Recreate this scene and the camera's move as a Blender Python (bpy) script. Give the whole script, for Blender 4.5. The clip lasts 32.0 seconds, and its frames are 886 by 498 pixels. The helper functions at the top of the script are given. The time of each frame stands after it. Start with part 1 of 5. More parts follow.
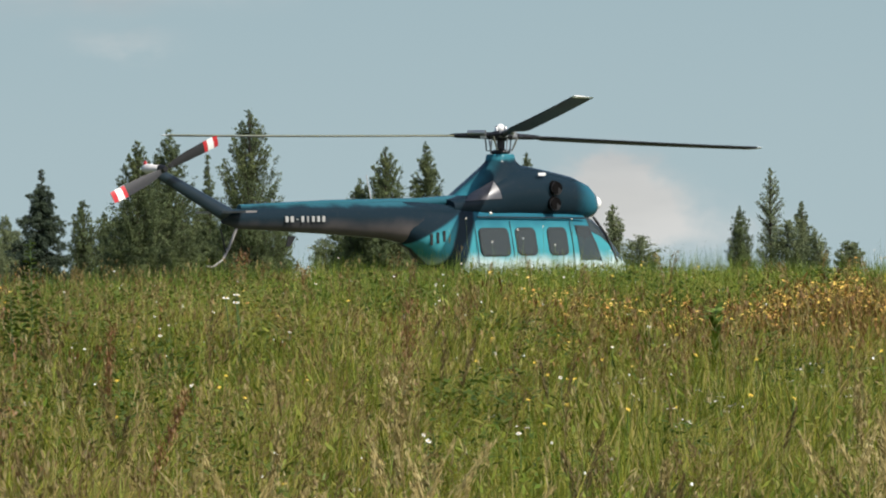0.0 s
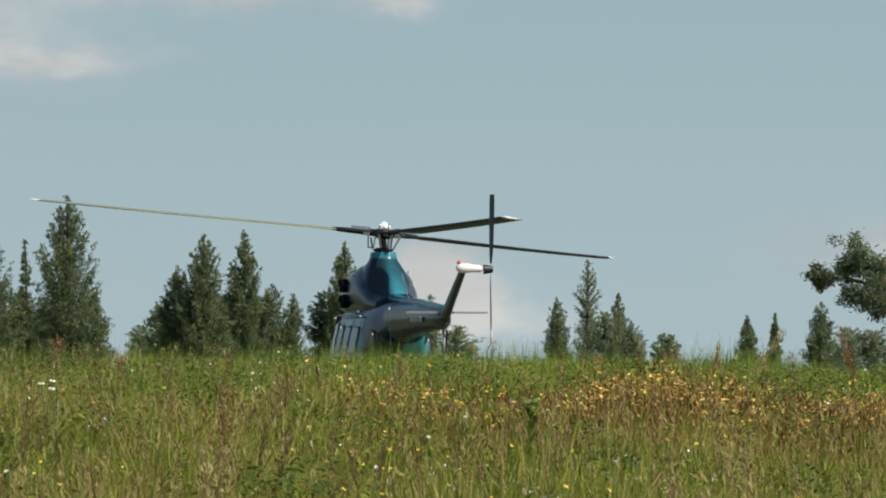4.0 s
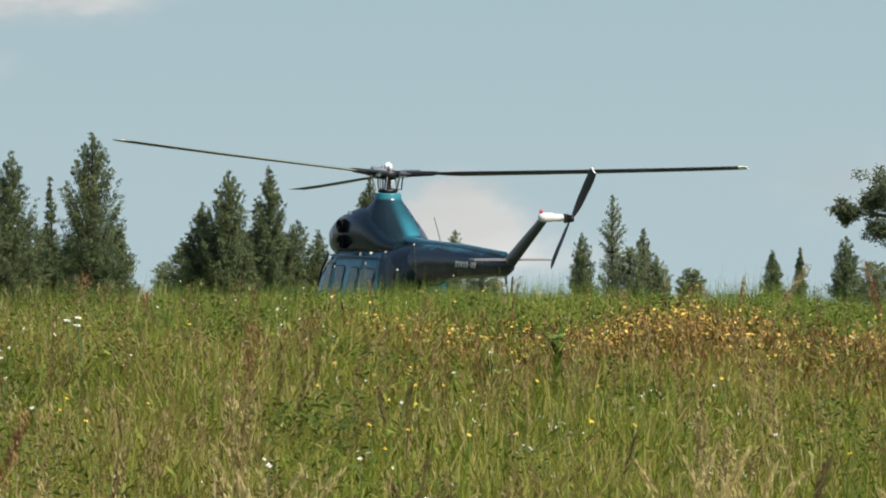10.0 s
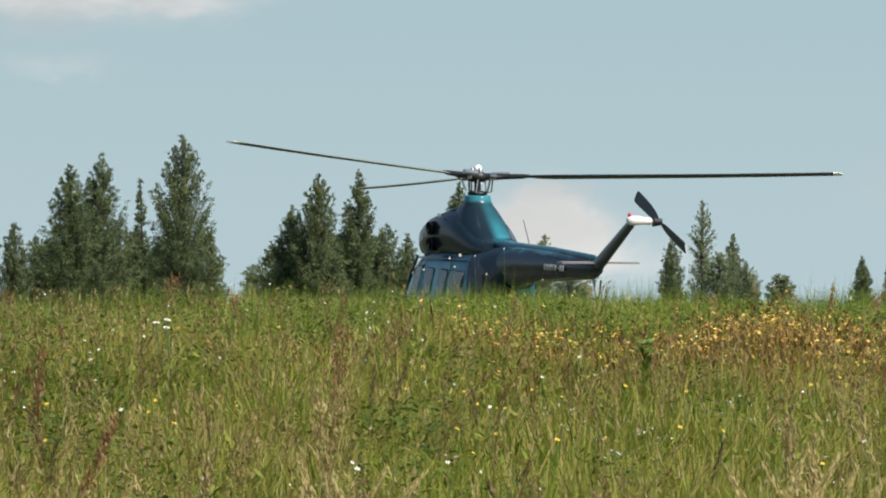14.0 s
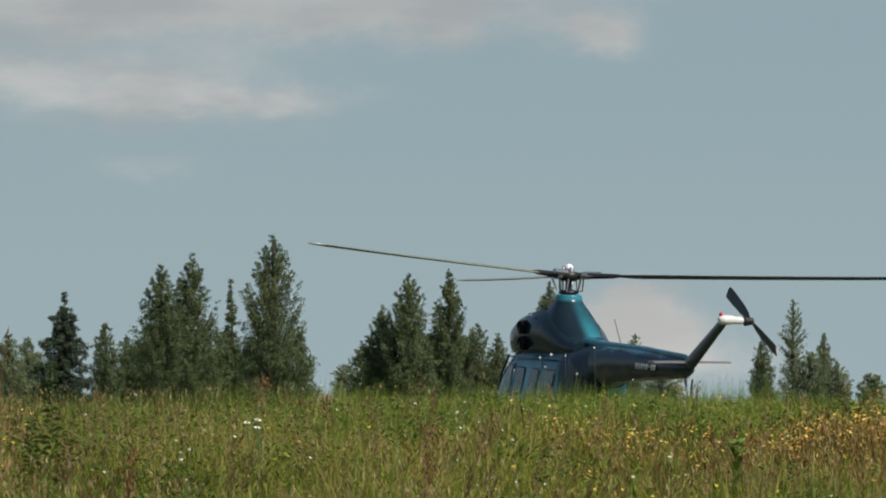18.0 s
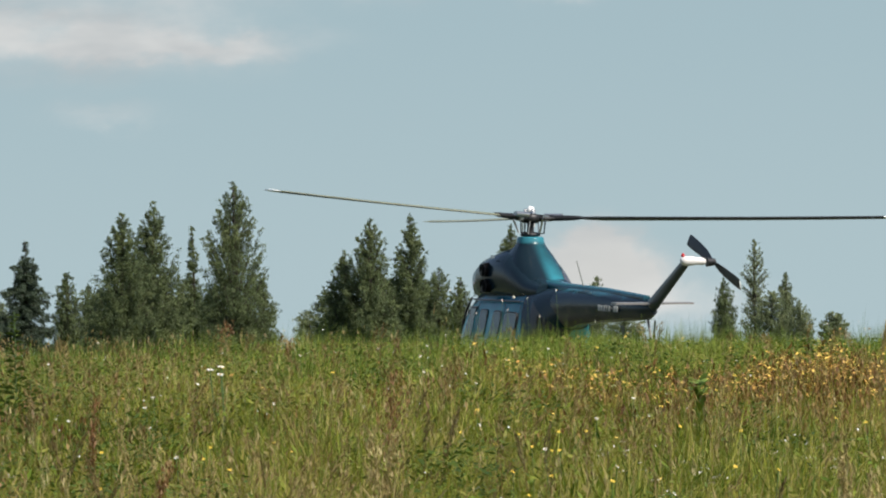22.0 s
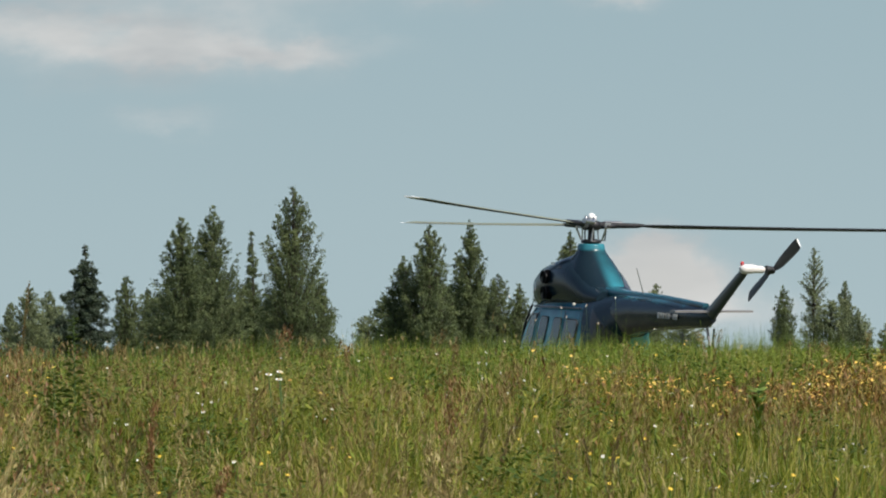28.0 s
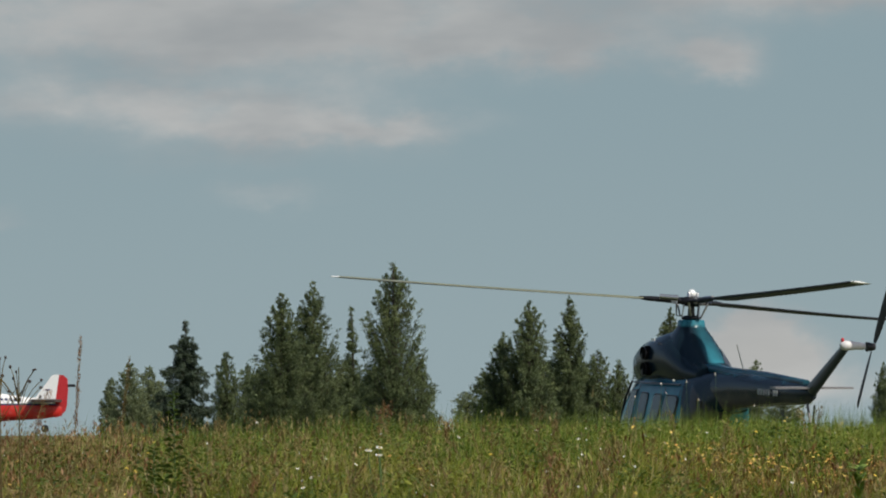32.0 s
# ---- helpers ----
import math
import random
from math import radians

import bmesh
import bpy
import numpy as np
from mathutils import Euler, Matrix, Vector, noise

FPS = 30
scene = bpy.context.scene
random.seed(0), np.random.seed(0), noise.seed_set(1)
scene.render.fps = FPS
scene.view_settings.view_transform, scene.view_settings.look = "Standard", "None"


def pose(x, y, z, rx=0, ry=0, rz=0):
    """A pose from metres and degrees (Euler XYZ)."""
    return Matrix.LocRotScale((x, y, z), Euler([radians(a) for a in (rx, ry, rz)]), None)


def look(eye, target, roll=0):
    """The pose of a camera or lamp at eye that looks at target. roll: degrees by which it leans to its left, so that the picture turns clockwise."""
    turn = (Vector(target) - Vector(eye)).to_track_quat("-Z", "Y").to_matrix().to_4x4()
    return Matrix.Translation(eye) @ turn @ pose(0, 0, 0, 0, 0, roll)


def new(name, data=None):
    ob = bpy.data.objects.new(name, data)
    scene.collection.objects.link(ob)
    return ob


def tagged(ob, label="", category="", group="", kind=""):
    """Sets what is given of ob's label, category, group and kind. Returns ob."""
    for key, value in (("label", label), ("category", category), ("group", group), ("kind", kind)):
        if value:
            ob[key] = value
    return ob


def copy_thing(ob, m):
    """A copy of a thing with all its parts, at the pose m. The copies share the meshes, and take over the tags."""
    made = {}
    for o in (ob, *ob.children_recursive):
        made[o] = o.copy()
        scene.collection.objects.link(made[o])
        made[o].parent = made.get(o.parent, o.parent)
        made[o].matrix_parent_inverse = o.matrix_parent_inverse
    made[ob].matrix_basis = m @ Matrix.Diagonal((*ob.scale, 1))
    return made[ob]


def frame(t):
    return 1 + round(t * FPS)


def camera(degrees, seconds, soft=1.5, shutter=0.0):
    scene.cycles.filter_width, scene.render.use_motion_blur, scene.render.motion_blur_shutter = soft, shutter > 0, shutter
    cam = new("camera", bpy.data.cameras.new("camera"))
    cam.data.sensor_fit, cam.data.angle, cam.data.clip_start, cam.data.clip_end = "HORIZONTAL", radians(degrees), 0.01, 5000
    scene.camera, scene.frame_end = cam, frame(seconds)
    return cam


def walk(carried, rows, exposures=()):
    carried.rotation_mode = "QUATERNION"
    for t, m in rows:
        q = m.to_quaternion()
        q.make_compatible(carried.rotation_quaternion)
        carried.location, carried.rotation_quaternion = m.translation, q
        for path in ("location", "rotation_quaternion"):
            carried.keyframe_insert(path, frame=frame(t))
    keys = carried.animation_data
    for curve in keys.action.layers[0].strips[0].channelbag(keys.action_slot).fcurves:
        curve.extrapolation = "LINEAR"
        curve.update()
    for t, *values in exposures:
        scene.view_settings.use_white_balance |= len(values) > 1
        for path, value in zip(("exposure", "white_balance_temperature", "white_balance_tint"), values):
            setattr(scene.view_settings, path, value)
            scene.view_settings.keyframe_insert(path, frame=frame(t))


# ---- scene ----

# ---- camera ----
FOCAL = 8000.0                 # long lens, in picture units of 1/1568 of its width
EYE = Vector((0.0, 0.0, 1.6))
cam = camera(math.degrees(2 * math.atan(784 / FOCAL)), 32.0, soft=2.0)

# Where the tall landmark tree's tip stands in the view, time by time: seconds, across, down.
AIM = """0 443 196|0.5 476 172|1 470 224|1.5 398 305|2 222 345|2.5 129 113|3 52 72|3.5 67 228|4 121 348|4.5 145 392
6.5 248 458|7 302 412|7.5 334 378|8 251 351|8.5 205 332|9 181 308|9.5 158 282|10 165 236|10.5 190 247|11 283 317|11.5 322 349
12 361 355|12.5 355 325|13 354 280|13.5 352 250|14 325 240|14.5 314 390|16.5 386 481|17 418 472|17.5 450 461|18 485 417
18.5 501 345|19 446 289|19.5 410 254|20 387 292|20.5 386 335|21 397 314|21.5 410 296|22 415 323|22.5 404 345|23 407 349
23.5 407 340|24 423 341|24.5 449 352|25 459 368|25.5 475 368|27.5 508 368|28 521 332|28.5 511 326|29 492 363|29.5 461 400
30 596 472|30.5 657 527|31 701 544|31.5 703 499|32 698 466"""
TOP = math.atan(272 / FOCAL)   # elevation of that tip over eye level
# How far the camera leans to its left: seconds, thousandths of a radian.
LEAN = """0 -8|0.5 -5|1 -10|1.5 -7|2 -6|2.5 -6|3 -0.5|3.5 4|4 3|4.5 1|6.5 5|7 3.5|7.5 4|8 6|8.5 2|9 1|9.5 0|10 0|10.5 1|11 3|11.5 6|12 8|12.5 9|13 9|13.5 7|14 6|14.5 6|16.5 12
17 10|17.5 7|18 5|18.5 4|19 3|19.5 2|20 -1|20.5 -2|21 -4|21.5 -7|22 -9|22.5 -9|23 -9|23.5 -9|24 -7|24.5 -7|25 -6|25.5 -6|27.5 -1|28 -2|28.5 -2|29 -2|29.5 -6|30 -2|30.5 -1|31 -1|31.5 3|32 0"""


def table(text):
    return [[float(v) for v in item.split()] for item in text.replace("\n", "|").split("|")]


def aim_rows():
    rows = []
    for (t, x, y), (_, lean) in zip(table(AIM), table(LEAN)):
        c, q = math.cos(lean / 1000), math.sin(lean / 1000)
        dx, dy = x - 784, y - 441
        az = -math.atan((dx * c + dy * q) / FOCAL)
        pitch = TOP + math.atan((dy * c - dx * q) / FOCAL)
        rows.append((t, pose(*EYE, 90 + math.degrees(pitch), 0, -math.degrees(az)) @ pose(0, 0, 0, 0, 0, lean * 0.0573)))
    return rows


EXPOSE = [(0, 0.05), (1, 0.42), (2, 0.05), (3, 0.46), (4, 0.0), (4.5, -0.05), (6.5, -0.22), (7, -0.22), (8, -0.05), (9, 0.0), (10, 0.18), (11, 0.18), (12, 0.02), (13, 0.1), (14, 0.25), (14.5, 0.1), (16.5, -0.25), (17, -0.3), (18, -0.25), (18.5, -0.04),
          (19, 0.15), (22, 0.14), (23, 0.09), (25, 0.06), (28, 0.03), (29, 0.12), (30, -0.13), (31, -0.36), (32, -0.4)]
walk(cam, aim_rows(), EXPOSE)

# ---- world and sun ----
SUN_EL, SUN_AZ = radians(47), radians(135)    # azimuth from +y towards +x
world = bpy.data.worlds.new("world")
scene.world = world
world.use_nodes = True
wn = world.node_tree.nodes
sky = wn.new("ShaderNodeTexSky")
sky.sky_type, sky.sun_disc, sky.sun_elevation, sky.sun_rotation = "NISHITA", False, SUN_EL, SUN_AZ
sky.air_density, sky.dust_density, sky.ozone_density = 1.0, 2.0, 1.5
wn["Background"].inputs["Strength"].default_value = 0.13
world.node_tree.links.new(sky.outputs[0], wn["Background"].inputs["Color"])

sun = new("sun", bpy.data.lights.new("sun", "SUN"))
sun.data.energy, sun.data.angle, sun.data.color = 5.0, radians(0.53), (1.0, 0.95, 0.86)
sun_dir = Vector((math.cos(SUN_EL) * math.sin(SUN_AZ), math.cos(SUN_EL) * math.cos(SUN_AZ), math.sin(SUN_EL)))
sun.matrix_world = look(sun_dir * 400, (0, 0, 0))


# ---- small building helpers ----
def part(name, bm, material, parent=None, label="", smooth=True):
    """Links a bmesh as one mesh object under a thing or a part."""
    me = bpy.data.meshes.new(name)
    bmesh.ops.recalc_face_normals(bm, faces=bm.faces)
    bm.to_mesh(me)
    bm.free()
    return part_mesh(name, me, material, parent, label, smooth)


def part_mesh(name, me, material, parent=None, label="", smooth=True):
    for m in (material if isinstance(material, (list, tuple)) else [material]):
        me.materials.append(m)
    if smooth:
        me.shade_smooth()
        me.set_sharp_from_angle(angle=radians(72))
    ob = new(name, me)
    ob.parent = parent
    if label:
        ob["label"] = label
    return ob


def mesh_np(name, verts, faces_flat, sizes, mats=None):
    """A mesh from numpy arrays."""
    me = bpy.data.meshes.new(name)
    me.vertices.add(len(verts))
    me.vertices.foreach_set("co", np.ascontiguousarray(verts, dtype=np.float32).ravel())
    me.loops.add(len(faces_flat))
    me.loops.foreach_set("vertex_index", np.ascontiguousarray(faces_flat, dtype=np.int32))
    me.polygons.add(len(sizes))
    starts = np.concatenate(([0], np.cumsum(sizes)[:-1])).astype(np.int32)
    me.polygons.foreach_set("loop_start", starts)
    if mats is not None:
        me.polygons.foreach_set("material_index", np.ascontiguousarray(mats, dtype=np.int32))
    me.update(calc_edges=True)
    return me


def loft(sections, n=24, caps=True):
    """Rings of a superellipse along x: (x, half width, bottom, top, power)."""
    bm = bmesh.new()
    rings = []
    for x, hw, zb, zt, p in sections:
        ring = []
        for i in range(n):
            a = 2 * math.pi * (i + 0.5) / n
            c, s = math.cos(a), math.sin(a)
            y = hw * math.copysign(abs(c) ** (2 / p), c)
            z = (zb + zt) / 2 + (zt - zb) / 2 * math.copysign(abs(s) ** (2 / p), s)
            ring.append(bm.verts.new((x, y, z)))
        rings.append(ring)
    for a, b in zip(rings, rings[1:]):
        for i in range(n):
            bm.faces.new((a[i], a[(i + 1) % n], b[(i + 1) % n], b[i]))
    if caps:
        bm.faces.new(rings[0])
        bm.faces.new(rings[-1])
    return bm


def tube(points, radii, n=10, flat=1.0):
    """A round rod along points, with end caps. flat squeezes it across."""
    bm = bmesh.new()
    rings = []
    pts = [Vector(p) for p in points]
    q = last = None
    for i, p in enumerate(pts):
        d = (pts[min(i + 1, len(pts) - 1)] - pts[max(i - 1, 0)]).normalized()
        q = d.to_track_quat("Z", "Y") if q is None else last.rotation_difference(d) @ q
        last = d
        r = radii[i] if isinstance(radii, (list, tuple)) else radii
        rings.append([bm.verts.new(p + q @ Vector((r * math.cos(2 * math.pi * k / n), r * flat * math.sin(2 * math.pi * k / n), 0))) for k in range(n)])
    for a, b in zip(rings, rings[1:]):
        for k in range(n):
            bm.faces.new((a[k], a[(k + 1) % n], b[(k + 1) % n], b[k]))
    bm.faces.new(rings[0])
    bm.faces.new(rings[-1])
    return bm


def box(cx, cy, cz, sx, sy, sz, bevel=0.01):
    bm = bmesh.new()
    bmesh.ops.create_cube(bm, size=1, matrix=Matrix.Translation((cx, cy, cz)) @ Matrix.Diagonal((sx, sy, sz, 1)))
    if bevel:
        bmesh.ops.bevel(bm, geom=bm.edges[:], offset=bevel, segments=2, affect="EDGES")
    return bm


def ball(cx, cy, cz, rx, ry, rz, u=16, v=10):
    bm = bmesh.new()
    bmesh.ops.create_uvsphere(bm, u_segments=u, v_segments=v, radius=1, matrix=Matrix.Translation((cx, cy, cz)) @ Matrix.Diagonal((rx, ry, rz, 1)))
    return bm


def plate(pts, out, thick):
    """A flat panel from its corner points, given thickness along out."""
    bm = bmesh.new()
    o = Vector(out).normalized() * thick
    a = [bm.verts.new(Vector(p)) for p in pts]
    b = [bm.verts.new(Vector(p) + o) for p in pts]
    bm.faces.new(a[::-1])
    bm.faces.new(b)
    for i in range(len(a)):
        j = (i + 1) % len(a)
        bm.faces.new((a[i], a[j], b[j], b[i]))
    return bm


# ---- materials ----
class Nodes:
    """Short-hand for writing a node material."""

    def __init__(self, name):
        self.m = bpy.data.materials.new(name)
        self.m.use_nodes = True
        self.t = self.m.node_tree
        self.b = self.t.nodes["Principled BSDF"]

    def n(self, kind, operation="", blend="", clamp=False, ease=""):
        node = self.t.nodes.new("ShaderNode" + kind)
        if operation:
            node.operation, node.use_clamp = operation, clamp
        if blend:
            node.blend_type = blend
        if ease:
            node.interpolation_type = ease
        return node

    def put(self, sock, v):
        if isinstance(v, bpy.types.NodeSocket):
            self.t.links.new(v, sock)
        else:
            sock.default_value = v

    def math(self, op, a, b=0.0, c=None, clamp=False):
        n = self.n("Math", operation=op, clamp=clamp)
        self.put(n.inputs[0], a)
        self.put(n.inputs[1], b)
        if c is not None:
            self.put(n.inputs[2], c)
        return n.outputs[0]

    def coord(self, which="Object"):
        return self.n("TexCoord").outputs[which]

    def noise(self, scale, vec=None, detail=4.0, rough=0.55, stretch=None):
        n = self.n("TexNoise")
        n.inputs["Scale"].default_value, n.inputs["Detail"].default_value, n.inputs["Roughness"].default_value = scale, detail, rough
        v = vec or self.coord()
        if stretch:
            mp = self.n("Mapping")
            mp.inputs["Scale"].default_value = stretch
            self.t.links.new(v, mp.inputs["Vector"])
            v = mp.outputs[0]
        self.t.links.new(v, n.inputs["Vector"])
        return n.outputs["Fac"]

    def ramp(self, fac, stops):
        n = self.n("ValToRGB")
        el = n.color_ramp.elements
        while len(el) < len(stops):
            el.new(0.5)
        for e, (pos, col) in zip(el, stops):
            e.position, e.color = pos, (*col, 1) if len(col) == 3 else col
        self.put(n.inputs[0], fac)
        return n.outputs[0]

    def mix(self, fac, a, b, blend="MIX"):
        n = self.n("MixRGB", blend=blend)
        self.put(n.inputs[0], fac)
        for s, v in ((n.inputs[1], a), (n.inputs[2], b)):
            self.put(s, (*v, 1) if isinstance(v, (tuple, list)) and len(v) == 3 else v)
        return n.outputs[0]

    def span(self, v, a, b):
        """0 at a to 1 at b, smooth."""
        n = self.n("MapRange", ease="SMOOTHSTEP")
        self.put(n.inputs["Value"], v)
        n.inputs["From Min"].default_value, n.inputs["From Max"].default_value = a, b
        if a > b:
            n.inputs["From Min"].default_value, n.inputs["From Max"].default_value = b, a
            n.inputs["To Min"].default_value, n.inputs["To Max"].default_value = 1, 0
        return n.outputs[0]

    def done(self, color, rough=0.6, metal=0.0, bump=None, bump_by=0.02, **more):
        self.put(self.b.inputs["Base Color"], (*color, 1) if isinstance(color, tuple) and len(color) == 3 else color)
        self.put(self.b.inputs["Roughness"], rough)
        self.put(self.b.inputs["Metallic"], metal)
        for k, v in more.items():
            self.put(self.b.inputs[k.replace("_", " ")], v)
        if bump is not None:
            bn = self.n("Bump")
            bn.inputs["Distance"].default_value = bump_by
            self.t.links.new(bump, bn.inputs["Height"])
            self.t.links.new(bn.outputs[0], self.b.inputs["Normal"])
        return self.m


def plain(name, color, rough=0.5, metal=0.0, vary=0.25, scale=6.0, **more):
    """Paint or metal with a little uneven tone and wear."""
    k = Nodes(name)
    f = k.noise(scale)
    g = k.noise(scale * 7)
    dark = tuple(c * (1 - vary) for c in color)
    light = tuple(min(1, c * (1 + vary)) for c in color)
    c = k.mix(f, dark, light)
    r = k.math("MULTIPLY_ADD", g, 0.25, rough - 0.12)
    return k.done(c, r, metal, **more)
def foliage(name, dark, light, warm, gloss=0.72):
    """Leaves: tone differs by leaf and bough, lit and dark pockets painted in; light comes through them."""
    k = Nodes(name)
    isl = k.n("NewGeometry").outputs["Random Per Island"]
    big = k.noise(0.35, detail=2.0)
    # clump-wise tone: lit sprays and shaded pockets put into the colour
    clump = k.span(k.noise(1.5, detail=2.0), 0.34, 0.66)
    c = k.mix(k.math("MULTIPLY_ADD", isl, 0.34, k.math("MULTIPLY", clump, 0.62)), dark, light)
    c = k.mix(k.span(big, 0.5, 0.75), c, warm)
    k.done(c, gloss, Specular_IOR_Level=0.25)
    tr = k.n("BsdfTranslucent")
    k.put(tr.inputs[0], k.mix(0.5, c, light))
    ms = k.n("MixShader")
    ms.inputs[0].default_value = 0.3
    out = k.t.nodes["Material Output"]
    k.t.links.new(k.b.outputs[0], ms.inputs[1])
    k.t.links.new(tr.outputs[0], ms.inputs[2])
    k.t.links.new(ms.outputs[0], out.inputs[0])
    return k.m


def grass_material(name, tones):
    """Blades: per-blade tone over patches of fresh and dry growth."""
    k = Nodes(name)
    isl = k.n("NewGeometry").outputs["Random Per Island"]
    patch = k.noise(0.55, detail=3.0)
    fine = k.noise(2.4, detail=3.0)
    tuft = k.noise(7.0, detail=2.0)
    v = k.math("ADD", k.math("MULTIPLY", isl, 0.62), k.math("MULTIPLY_ADD", patch, 1.5, k.math("MULTIPLY_ADD", fine, 0.8, k.math("MULTIPLY", tuft, 0.6))))
    c = k.ramp(k.math("SUBTRACT", v, 1.27), tones)
    k.done(c, 0.5, Specular_IOR_Level=0.25)
    tr = k.n("BsdfTranslucent")
    k.put(tr.inputs[0], c)
    ms = k.n("MixShader")
    ms.inputs[0].default_value = 0.35
    k.t.links.new(k.b.outputs[0], ms.inputs[1])
    k.t.links.new(tr.outputs[0], ms.inputs[2])
    k.t.links.new(ms.outputs[0], k.t.nodes["Material Output"].inputs[0])
    return k.m


def ground_material():
    k = Nodes("meadow_soil")
    n1, n2 = k.noise(0.8), k.noise(9.0)
    far = k.noise(0.02, detail=3.0)
    c = k.ramp(n1, [(0.3, (0.045, 0.055, 0.018)), (0.55, (0.075, 0.095, 0.028)), (0.75, (0.12, 0.11, 0.045))])
    c = k.mix(k.span(far, 0.35, 0.7), c, (0.085, 0.11, 0.035))
    return k.done(k.mix(k.math("MULTIPLY", n2, 0.5), c, (0.04, 0.04, 0.02)), 0.95, bump=n2, bump_by=0.05)


M_GROUND = ground_material()
M_GRASS = grass_material("grass_blades", [(0.06, (0.032, 0.06, 0.006)), (0.27, (0.143, 0.187, 0.012)), (0.5, (0.3, 0.294, 0.03)), (0.74, (0.36, 0.295, 0.088)), (0.97, (0.21, 0.13, 0.055))])
M_FRESH = grass_material("fresh_grass", [(0.1, (0.042, 0.09, 0.01)), (0.5, (0.135, 0.2, 0.022)), (0.9, (0.29, 0.33, 0.06))])
M_STRAW = grass_material("dry_stems", [(0.1, (0.26, 0.2, 0.07)), (0.5, (0.38, 0.3, 0.12)), (0.9, (0.5, 0.42, 0.2))])
M_RUST = grass_material("sorrel_heads", [(0.1, (0.1, 0.048, 0.016)), (0.5, (0.215, 0.115, 0.036)), (0.9, (0.32, 0.21, 0.06))])
M_HERB = grass_material("herb_leaves", [(0.1, (0.04, 0.08, 0.008)), (0.35, (0.12, 0.185, 0.016)), (0.6, (0.25, 0.28, 0.04)), (0.85, (0.27, 0.2, 0.08))])
M_DOCK = grass_material("dock_heads", [(0.1, (0.15, 0.07, 0.032)), (0.5, (0.27, 0.14, 0.055)), (0.9, (0.36, 0.22, 0.09))])
M_NETTLE = foliage("nettle_leaves", (0.04, 0.07, 0.012), (0.1, 0.145, 0.02), (0.12, 0.15, 0.03))
M_PALELEAF = foliage("pale_thistle_leaves", (0.16, 0.24, 0.05), (0.28, 0.38, 0.09), (0.3, 0.38, 0.1))
M_PLUME = grass_material("brown_panicles", [(0.1, (0.115, 0.075, 0.026)), (0.5, (0.2, 0.145, 0.05)), (0.9, (0.31, 0.245, 0.092))])
M_PANEL = plain("reflection_panel_metal", (0.12, 0.12, 0.125), 0.3, 0.6, vary=0.35, scale=9)
M_STEM = plain("flower_stem", (0.075, 0.13, 0.03), 0.6, scale=20)
M_YELLOW = plain("yellow_petals", (0.76, 0.52, 0.05), 0.55, vary=0.2, scale=60)
M_OCHRE = plain("faded_petals", (0.52, 0.27, 0.055), 0.7, vary=0.35, scale=60)
M_PALEYELLOW = plain("ochre_petals", (0.78, 0.53, 0.1), 0.6, vary=0.2, scale=60)
M_WHITE_PETAL = plain("white_petals", (0.8, 0.8, 0.76), 0.55, vary=0.06, scale=60)
M_YARROW = plain("yarrow_heads", (0.46, 0.43, 0.37), 0.7, vary=0.2, scale=50)
M_DARKHEAD = plain("dark_thistle_heads", (0.06, 0.05, 0.045), 0.85, vary=0.3, scale=40)
M_FEATHER = plain("dark_grey_plumage", (0.05, 0.05, 0.055), 0.7, vary=0.2, scale=30)
M_TAN = grass_material("tan_panicles", [(0.1, (0.36, 0.27, 0.1)), (0.5, (0.5, 0.4, 0.165)), (0.9, (0.66, 0.56, 0.27))])
M_SEED = grass_material("dark_seed_heads", [(0.1, (0.085, 0.065, 0.024)), (0.5, (0.16, 0.12, 0.045)), (0.9, (0.27, 0.2, 0.08))])
M_FLOWER_EYE = plain("flower_eye", (0.6, 0.36, 0.03), 0.8, scale=80)
M_BARK = plain("bark", (0.05, 0.04, 0.031), 0.9, vary=0.45, scale=3)
M_POPLAR = foliage("poplar_leaves", (0.038, 0.058, 0.03), (0.17, 0.208, 0.084), (0.2, 0.22, 0.086))
M_SPRUCE = foliage("spruce_needles", (0.04, 0.058, 0.042), (0.085, 0.115, 0.066), (0.1, 0.125, 0.066), 0.75)
# for real willows, and for trees whose haze is put into the colour
M_BUSH = foliage("willow_and_hazed_leaves", (0.095, 0.122, 0.064), (0.23, 0.265, 0.125), (0.26, 0.275, 0.13))
M_OAK = foliage("oak_leaves", (0.06, 0.085, 0.045), (0.15, 0.175, 0.085), (0.18, 0.17, 0.09))


